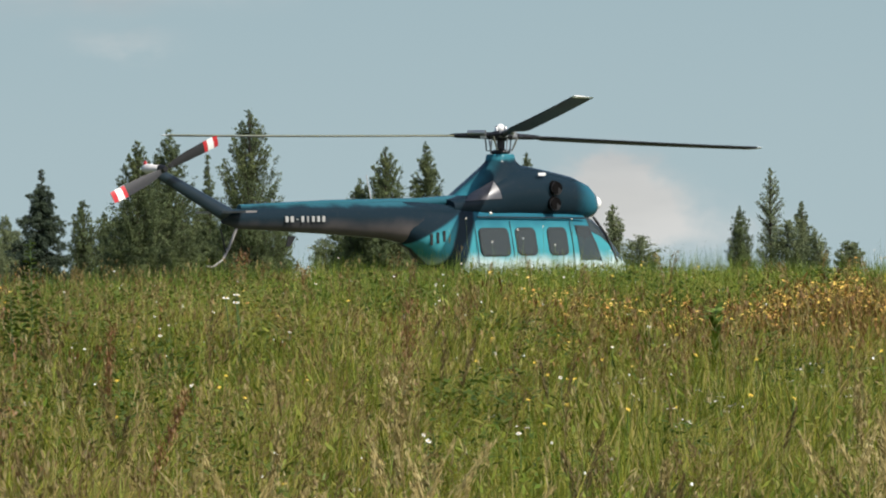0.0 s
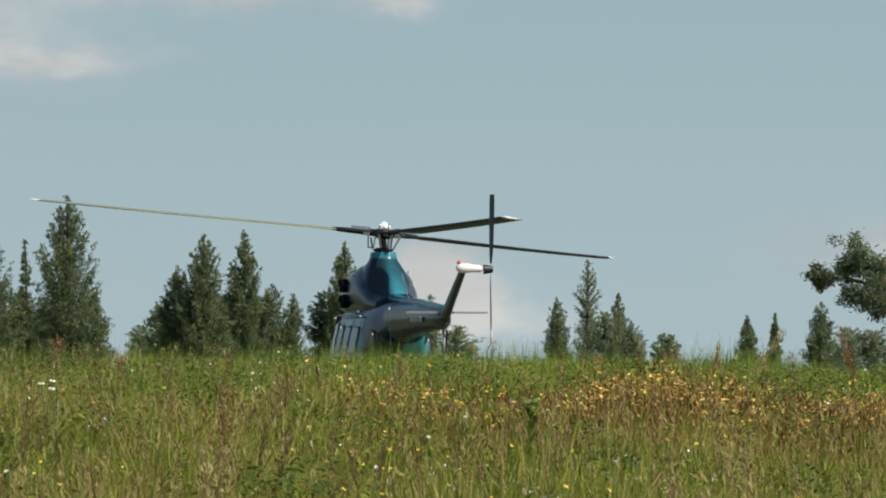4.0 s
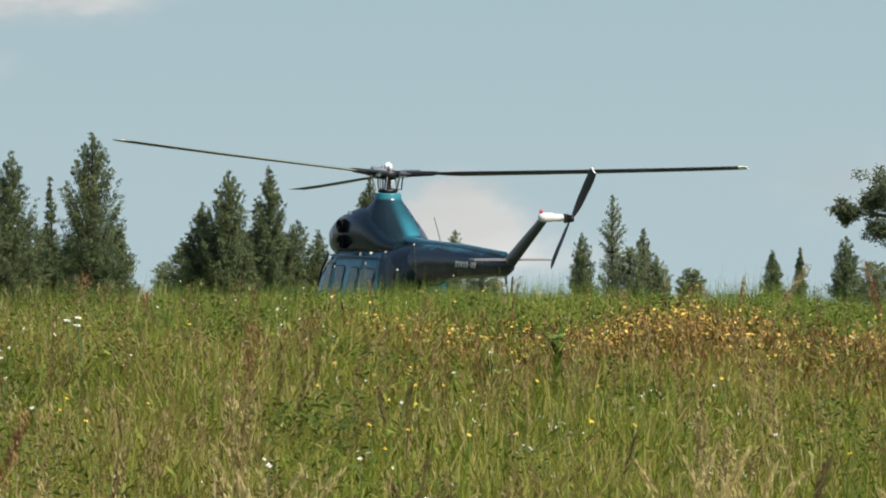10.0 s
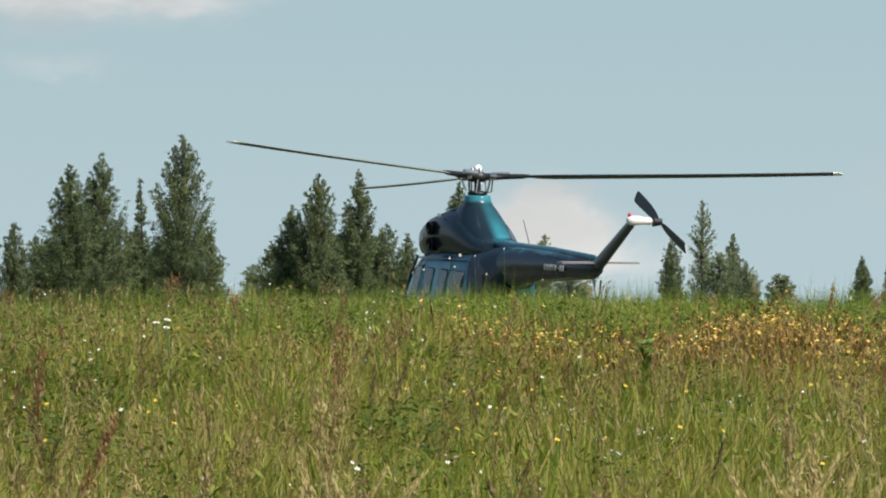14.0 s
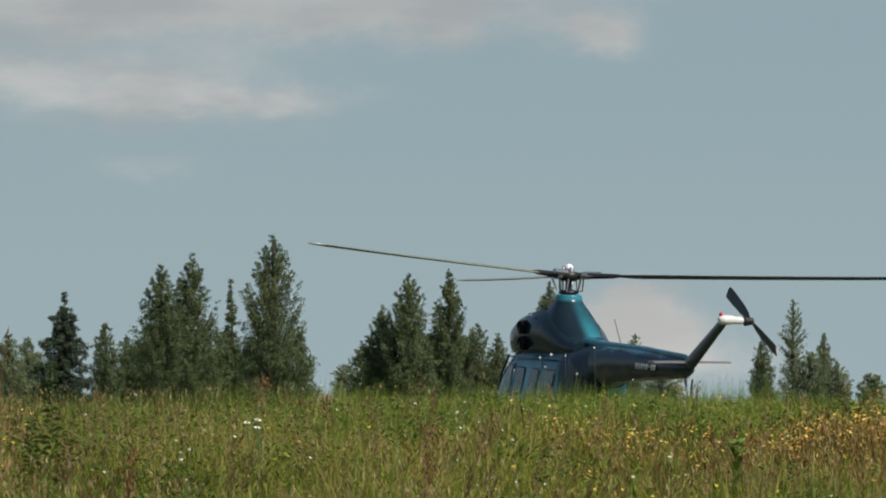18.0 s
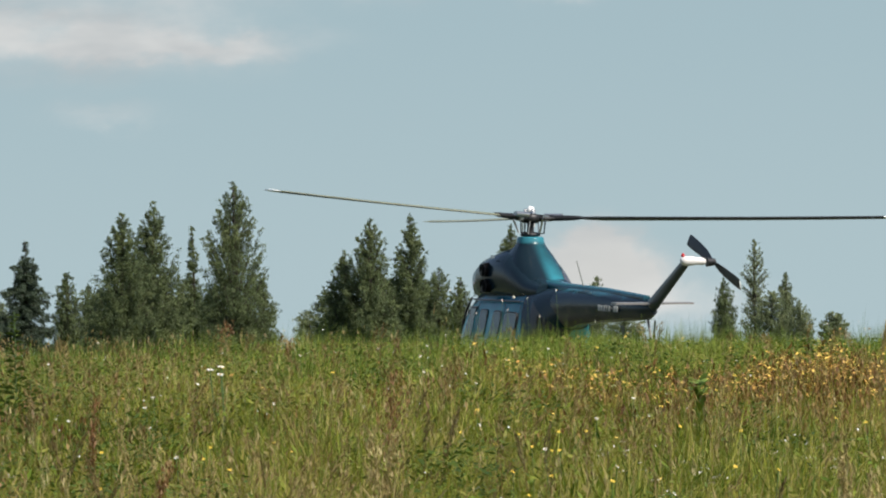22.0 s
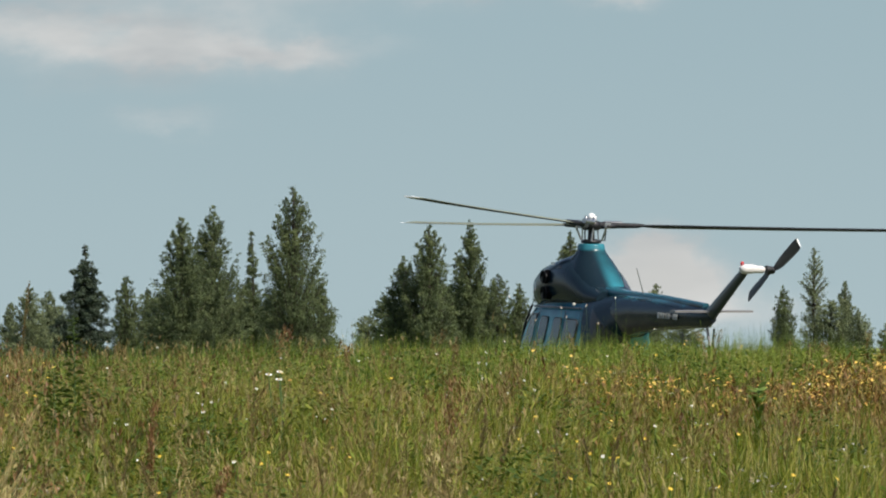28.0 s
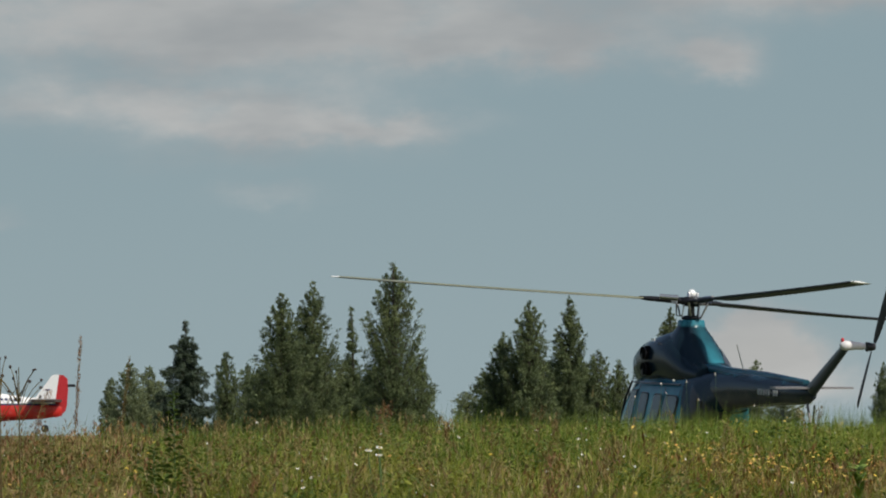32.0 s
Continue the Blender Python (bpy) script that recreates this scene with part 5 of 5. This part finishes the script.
def leafy_weed(rel, below, height, seed, spread, label):
    """A leafy upright weed: leaves in pairs up a stem."""
    rng = np.random.default_rng(seed)
    x, y = on_meadow(rel, below)
    root = tagged(new("leafy_weed"), label, "weed", group="leafy weeds in the meadow")
    root.location = (x, y, float(ground_z(x, y)) - 0.02)
    part("stem", tube([(0, 0, 0), (0.01, 0, height * 0.5), (0, 0, height)], [0.006, 0.005, 0.003], 6), M_STEM, root)
    for i in range(62):
        f = 0.25 + 0.75 * i / 61
        a = i * 2.4
        ln = 0.72 * spread * (1.15 - 0.75 * f) * rng.uniform(0.8, 1.2)
        bm = bmesh.new()
        c, s = math.cos(a), math.sin(a)
        pts = [(0, 0, 0), (0.45, 0.27, 0.28), (1, 0, 0.3 - 0.4 * rng.uniform()), (0.45, -0.27, 0.28)]
        vs = [bm.verts.new(((u * c - w * s) * ln, (u * s + w * c) * ln, f * height + q * ln)) for u, w, q in pts]
        bm.faces.new(vs[:3])
        bm.faces.new((vs[0], vs[2], vs[3]))
        part("leaf", bm, M_NETTLE, root, smooth=False)


def sow_thistle(rel, below, height, seed):
    """A stout fresh weed: dark leaves clasp its stem, pale ones spread at its top."""
    rng = np.random.default_rng(seed)
    x, y = on_meadow(rel, below)
    root = tagged(new("sow_thistle"), "fresh green sow thistle with pale spreading top leaves", "weed")
    root.location = (x, y, float(ground_z(x, y)) - 0.02)
    part("stem", tube([(0, 0, 0), (0.008, 0, height * 0.5), (0.018, 0, height * 0.95)], [0.01, 0.009, 0.005], 8), M_STEM, root)
    for i in range(44):
        top = i >= 22
        f = 0.84 + 0.14 * rng.uniform() if top else 0.45 + 0.4 * i / 22
        a, rise = i * 2.4, rng.uniform(0.1, 0.9) if top else rng.uniform(1.0, 1.8)
        ln = rng.uniform(0.05, 0.095) if top else rng.uniform(0.04, 0.065)
        c, s = math.cos(a), math.sin(a)
        bm = bmesh.new()
        pts = [(0, 0, 0), (0.35, 0.3, 0.4 * rise), (0.75, 0.24, 0.8 * rise), (1.05, 0, 0.85 * rise), (0.75, -0.24, 0.8 * rise), (0.35, -0.3, 0.4 * rise)]
        vs = [bm.verts.new((0.018 * f + (u * c - w * s) * ln, (u * s + w * c) * ln, f * height + q * ln)) for u, w, q in pts]
        bm.faces.new((vs[0], vs[1], vs[5]))
        bm.faces.new((vs[1], vs[2], vs[4], vs[5]))
        bm.faces.new((vs[2], vs[3], vs[4]))
        part("leaf", bm, M_PALELEAF if top else M_FRESH, root, "" if not top else "pale green leaf", smooth=False)


def build_weeds():
    rust, dry = "tall rusty brown dock stalk", "tall dry brown grass stalk"
    for i, (rel, below, h, lean, w, m, lab) in enumerate(((-263, 190, 0.8, 0.05, 0.02, M_DOCK, rust), (275, 330, 0.95, -0.1, 0.03, M_STRAW, dry), (240, 290, 0.85, 0.12, 0.03, M_STRAW, dry), (265, 185, 0.9, 0.05, 0.05, M_DOCK, rust), (-225, 330, 0.8, 0.3, 0.02, M_DOCK, rust), (-32, 14, 0.76, 0.1, 0.06, M_DOCK, rust),
                                                           (1110, 330, 0.75, 0.05, 0.018, M_STRAW, dry), (1090, 300, 0.75, -0.05, 0.018, M_STRAW, dry), (700, 420, 0.7, 0.1, 0.018, M_STRAW, dry), (10, 400, 0.8, 0.1, 0.02, M_STRAW, dry), (90, 18, 0.6, 0.02, 0.015, M_DOCK, rust), (-566, 30, 1.44, 0.04, 0.012, M_DOCK, "tall pinkish brown grass plume"), (-650, 28, 1.05, 0.2, 0.04, M_DOCK, rust), (-487, 26, 1.28, 0.08, 0.012, M_SEED, "thin grey-green seeding stalk"),
                                                           (1175, 26, 0.85, 0.5, 0.012, M_STRAW, dry), (1140, 26, 0.75, 0.1, 0.012, M_STRAW, dry), (1420, 40, 0.95, -0.2, 0.03, M_DOCK, rust))):
        tall_stalk(rel, below, h, m, lean, w, 40 + i, lab)
    leafy_weed(-390, 95, 1.06, 1, 0.16, "dark green leafy nettle standing above the grass")
    leafy_weed(-425, 125, 0.8, 6, 0.16, "dark green leafy nettle in the grass")
    leafy_weed(-362, 130, 0.74, 7, 0.15, "dark green leafy nettle in the grass")
    sow_thistle(817, 128, 0.72, 2)
    leafy_weed(-180, 250, 0.55, 3, 0.13, "dark green leafy nettle in the grass")
    leafy_weed(320, 280, 0.5, 4, 0.13, "dark green leafy nettle in the grass")
    leafy_weed(200, 175, 0.55, 5, 0.12, "dark green leafy nettle in the grass")


build_weeds()
def grass_tuft(rel, below, dist, count, mat, seed, label, reach=0.2, spread=0.05, full=1.0):
    """Tall bowed grasses from one root, each with a long feathery head."""
    rng = np.random.default_rng(300 + seed)
    x, y = dist * rel / FOCAL, dist
    z = float(ground_z(x, y))
    high = EYE.z - below / FOCAL * dist - z
    root = tagged(new("grass_tuft"), label, "grass", group="tall grass tufts in the meadow")
    root.location = (x, y, z - 0.02)
    stem_sets, head_sets = [], []
    for i in range(count):
        a, r, h = rng.uniform(-0.7, 0.7) + (math.pi if rng.uniform() < 0.35 else 0), reach * rng.uniform(0.3, 1.2), high * rng.uniform(0.8, 1.02)
        bx, by = rng.normal(size=2) * spread
        f = np.linspace(0, 1, 9)
        line = np.stack((bx + math.cos(a) * r * f ** 2.4, by + math.sin(a) * r * f ** 2.4, h * (f - 0.06 * f ** 6)), -1)
        w = 0.0024 * (1.15 - 0.7 * f)[:, None] * np.array([1.0, 0.2, 0])
        k = 2 * np.arange(8)[:, None]
        stem_sets.append((np.stack((line - w, line + w), 1).reshape(-1, 3), np.concatenate((k, k + 1, k + 3, k + 2), 1).ravel(), np.full(8, 4)))
        n = int(110 * full)
        g = rng.uniform(0.7, 1.0, n)
        wide = 0.008 * np.sin(math.pi * np.clip((g - 0.66) / 0.35, 0, 1)) + 0.0015
        c = np.stack([np.interp(g, f, line[:, q]) for q in range(3)], -1) + rng.normal(size=(n, 3)) * wide[:, None]
        d = np.stack((rng.normal(size=n) * 0.16 + math.cos(a) * 0.4, rng.normal(size=n) * 0.2, rng.uniform(0.6, 1.2, n)), -1) * rng.uniform(0.008, 0.02, n)[:, None]
        e = np.stack((rng.uniform(0.0012, 0.003, n), rng.normal(size=n) * 0.002, np.zeros(n)), -1)
        head_sets.append((np.stack((c - d, c + e, c + d, c - e), 1).reshape(-1, 3), np.arange(4 * n), np.full(n, 4)))
    tagged(part_mesh("stem", mesh_np("stem", *merge(*stem_sets)), M_STRAW if mat is M_TAN else M_SEED, root, smooth=False), kind="stuff")
    tagged(part_mesh("seed_head", mesh_np("seed_head", *merge(*head_sets)), mat, root, smooth=False), kind="stuff")
    return root


def build_tufts():
    tan, brown = "tuft of tall tan grass with feathery heads", "tuft of tall grass with dark brown heads"
    rows = ((270, 196, 16.0, 3, M_TAN), (330, 300, 15.4, 4, M_TAN), (385, 330, 15.2, 2, M_TAN), (10, 300, 15.6, 3, M_TAN), (-45, 345, 15.2, 2, M_TAN), (1070, 210, 16.2, 4, M_TAN), (1110, 225, 16.6, 3, M_TAN), (1165, 290, 16.0, 3, M_TAN), (-150, 385, 15.4, 4, M_TAN),
            (-330, 350, 15.6, 4, M_TAN), (560, 400, 15.3, 2, M_TAN), (870, 415, 15.5, 3, M_TAN), (1480, 330, 16.0, 5, M_TAN), (700, 318, 15.8, 4, M_SEED), (350, 106, 22, 2, M_SEED), (1340, 380, 15.8, 4, M_SEED), (-322, 130, 21, 2, M_SEED), (-235, 170, 18.5, 2, M_SEED),
            (310, 60, 26, 2, M_SEED), (395, 85, 25, 1, M_SEED), (525, 120, 22, 2, M_SEED), (570, 250, 17, 2, M_SEED), (-375, 300, 15.6, 3, M_SEED), (60, 380, 15.4, 2, M_SEED), (960, 190, 19, 1, M_SEED), (1240, 240, 17.5, 2, M_SEED),
            (-560, 60, 15.5, 3, M_TAN), (-600, 120, 15.2, 5, M_TAN), (-640, 150, 15.4, 5, M_TAN), (-665, 90, 16.0, 4, M_SEED), (-620, 60, 17, 4, M_SEED), (-580, 95, 16.5, 4, M_SEED), (-690, 140, 15.5, 5, M_TAN), (-540, 150, 16.0, 3, M_SEED))
    return [grass_tuft(*row[:5], i, tan if row[4] is M_TAN else brown, reach=0.26 if row[4] is M_TAN else 0.12) for i, row in enumerate(rows)]


def thistle(rel, dist, high, seed):
    """A dry branching thistle with dark round heads."""
    rng = np.random.default_rng(seed)
    x, y = dist * rel / FOCAL, dist
    z = float(ground_z(x, y))
    h = EYE.z + high / FOCAL * dist - z
    root = tagged(new("thistle"), "dry branching thistle with dark round heads", "weed")
    root.location = (x, y, z - 0.02)
    part("stem", tube([(0, 0, 0), (0.01, 0, h * 0.6), (0.0, 0, h * 0.97)], [0.006, 0.004, 0.002], 6), M_SEED, root)
    for i in range(13):
        f = rng.uniform(0.86, 0.965)
        side = rng.uniform(-1, 1)
        tip = Vector((side * 0.1, rng.normal() * 0.05, h * (f + rng.uniform(0.01, 0.035))))
        twig = part("twig", tube([(0, 0, h * f * 0.94), (tip.x * 0.6, tip.y * 0.6, tip.z - 0.04), tip], [0.0022, 0.0018, 0.0014], 5), M_SEED, root)
        part("flower_head", ball(tip.x, tip.y, tip.z, 0.0065 * rng.uniform(0.7, 1.3), 0.0065, 0.0065 * rng.uniform(0.8, 1.3), 8, 6), M_DARKHEAD, twig)
    return root


tufts = build_tufts()
thistle(-664, 19.0, 116, 5)
thistle(-698, 18.5, 132, 6)
tall_stalk(1512, 0, 1.55, M_SEED, -0.08, 0.05, 91, "tall thin stalk with dark seeds above the crest", 24.0)


# ---- a passing bird ----
def build_bird():
    bird = tagged(new("bird"), "small dark grey bird crossing the sky", "bird")
    part("body", loft([(-0.075, 0.012, -0.004, 0.004, 2), (-0.04, 0.012, -0.01, 0.01, 2), (0.0, 0.018, -0.018, 0.016, 2), (0.035, 0.015, -0.014, 0.015, 2), (0.055, 0.005, -0.004, 0.008, 2)], 10), M_FEATHER, bird)
    for side in (1, -1):
        part("wing", plate([(0.03, side * 0.012, 0.006), (-0.01, side * 0.012, 0.004), (-0.05, side * 0.12, 0.05), (0.005, side * 0.07, 0.035)], (0, 0, 1), 0.004), M_FEATHER, bird)
    return bird


swallow = build_bird()


# ---- a fly that crosses close by ----
def build_fly():
    insect = tagged(new("insect"), "small dark fly in flight with spread wings", "insect")
    part("body", loft([(-0.008, 0.001, -0.001, 0.001, 2), (-0.004, 0.0028, -0.0026, 0.0024, 2), (0.001, 0.003, -0.003, 0.003, 2), (0.005, 0.0022, -0.002, 0.0026, 2), (0.0075, 0.001, -0.001, 0.001, 2)], 8), M_FEATHER, insect)
    for side in (-1, 1):
        part("wing", plate([(0.002, side * 0.002, 0.002), (-0.003, side * 0.002, 0.002), (-0.007, side * 0.012, 0.005), (-0.001, side * 0.013, 0.005)], (0, 0, 1), 0.0006), M_FEATHER, insect)
    return insect


fly = build_fly()
# ---- what moves ----
# seconds, hub across from the tall tree, hub below its tip, turn of the tail off the line to the camera, nose-up
FLIGHT = """0 442 48 47.8 0.4|0.5 480 41 39.7 0.5|1 532 53 31.2 0.6|1.5 552 52 20.5 0.2|2 566 59 13 -0.5|2.5 566 60 5.5 -0.7|3 572 66 0.5 -0.8|3.5 563 62 -5 0.2|4 557 64 -9.5 1.2|4.5 543 65 -14 1.5
6.5 506 70 -18.2 1.9|7 513 72 -18.3 2.0|8 518 73 -18.9 2.1|9 521 73 -19 2.1|11 521 73 -18.9 2.1|13 521 71 -18.8 2.1|19 523 69 -18.8 2.2|23 524 68 -18.8 2.3|28 526 68 -18.6 2.3|32 526 68 -18.6 2.3"""
# angle of a main blade off the line to the camera, by whole seconds (None: carried on)
MAIN = {0: 11.5, 1: 72, 2: 13.4, 3: 81, 4: 18.5, 7: 107, 8: 60, 9: 3, 10: 75, 11: 10, 12: 78, 13: 16, 14: 80, 17: 14, 18: 78, 19: 15, 20: 77, 21: 14, 22: 77, 23: 11, 24: 68, 25: 106, 28: 92, 29: 19, 30: 74, 31: 116, 32: 25}
TAIL = {0: 68, 1: -4, 2: 85, 3: 62, 4: 2, 7: 90, 8: 21, 9: -21, 10: -48, 11: -66, 12: 95, 13: 77, 14: 72, 17: 85, 18: 69, 19: 61, 20: 50, 21: 66, 22: 75, 23: 70, 24: -55, 25: 42, 28: -66, 29: 0, 30: 52, 31: -33, 32: -35}
HELI_DIST = 90.0


def unwound(table, period, rate):
    """Angles that run on at about rate degrees a second through the table's values, each known but for whole periods."""
    ts = sorted(table)
    out = [float(table[ts[0]])]
    for a, b in zip(ts, ts[1:]):
        goal = out[-1] + rate * (b - a)
        out.append(table[b] + period * round((goal - table[b]) / period))
    return ts, out


def motions():
    rows = []
    for t, rel, down, turn, up in table(FLIGHT):
        az = math.atan(rel / FOCAL)
        head = Vector((HELI_DIST * math.sin(az), HELI_DIST * math.cos(az), EYE.z + (272 - down) / FOCAL * HELI_DIST))
        m = pose(0, 0, 0, 0, -up, 90 - turn - math.degrees(az))
        rows.append((t, Matrix.Translation(head) @ m @ pose(0, 0, -HUB_Z), turn, m))
    walk(helicopter, [r[:2] for r in rows])
    ts, turns = [r[0] for r in rows], [r[2] for r in rows]
    ups = [row[4] for row in table(FLIGHT)]
    azs = [math.degrees(math.atan(row[1] / FOCAL)) for row in table(FLIGHT)]
    mt, ma = unwound(MAIN, 120, -1380)
    tt, ta = unwound(TAIL, 180, -900)
    main_rows, tail_rows = [], []
    for i in range(32 * FPS + 1):
        t = i / FPS
        turn = float(np.interp(t, ts, turns))
        az, up = float(np.interp(t, ts, azs)), float(np.interp(t, ts, ups))
        body = pose(0, 0, 0, 0, -up, 90 - turn - az).inverted()
        near, left = (float(np.interp(t, [d[0] for d in DISC], [d[k] for d in DISC])) for k in (1, 2))
        spin = pose(0, 0, 0, -near, left, 0) @ pose(0, 0, 0, 0, 0, float(np.interp(t, mt, ma)) - 90 - az)
        main_rows.append((t, Matrix.Translation((0, 0, HUB_Z)) @ body @ spin))
        tail_rows.append((t, pose(-8.84, -0.42, 2.82, 0, float(np.interp(t, tt, ta)), 0)))
    walk(rotor, main_rows)
    walk(tail_rotor, tail_rows)
    # the bird: seconds, across and above eye level in lens units, 100 m off
    rows = []
    for t, rel, up in ((0, -6600, 380), (7.4, -170, 405), (7.6, -3, 408), (7.8, 145, 360), (8.0, 265, 378), (8.2, 560, 412), (8.6, 1150, 440), (9.0, 1900, 450), (32, 25000, 700)):
        rows.append((t, pose(100 * rel / FOCAL, 100, EYE.z + 100 * up / FOCAL, 0, -8, 0)))
    walk(swallow, rows)
    # the fly, 12 m off
    rows = []
    for t, rel, up in ((0, 9000, 420), (10.5, 2470, 300), (10.9, 670, 255), (11.0, 221, 244), (11.1, -228, 250), (11.5, -2000, 300), (20, -6000, 420), (28.6, -2500, 560), (28.9, -790, 552), (29.0, -209, 540), (29.1, 373, 525), (29.5, 2700, 500), (32, 9000, 520)):
        rows.append((t, pose(12 * rel / FOCAL, 12, EYE.z + 12 * up / FOCAL, 0, 0, 180 if t < 15 else 0)))
    walk(fly, rows)
    # the tall grasses sway a little in the wind
    for i, tuft in enumerate(tufts):
        x, y, z = tuft.location
        walk(tuft, [(t, pose(x, y, z, 1.0 * math.sin(2.1 * t + i), 1.2 + 1.6 * math.sin(2.7 * t + 0.7 * i) + 0.8 * math.sin(5.9 * t + 1.9 * i), 0)) for t in np.arange(0, 32.01, 0.25)])


# tilt of the rotor disc in the world: seconds, up towards the camera, up towards -x
DISC = ((0, 3.0, 0.95), (1, 2.6, 0.0), (2, 1.7, 0.3), (3, 1.5, 3.5), (4, 1.0, 4.8), (7, 1.9, 3.8), (9, 2.7, 1.6), (13, 2.7, 1.1), (19, 0.9, 2.3), (23, 0.8, 2.3), (28, 0.6, 2.3), (29, 0.5, 2.4), (32, 1.5, 3.2))
motions()
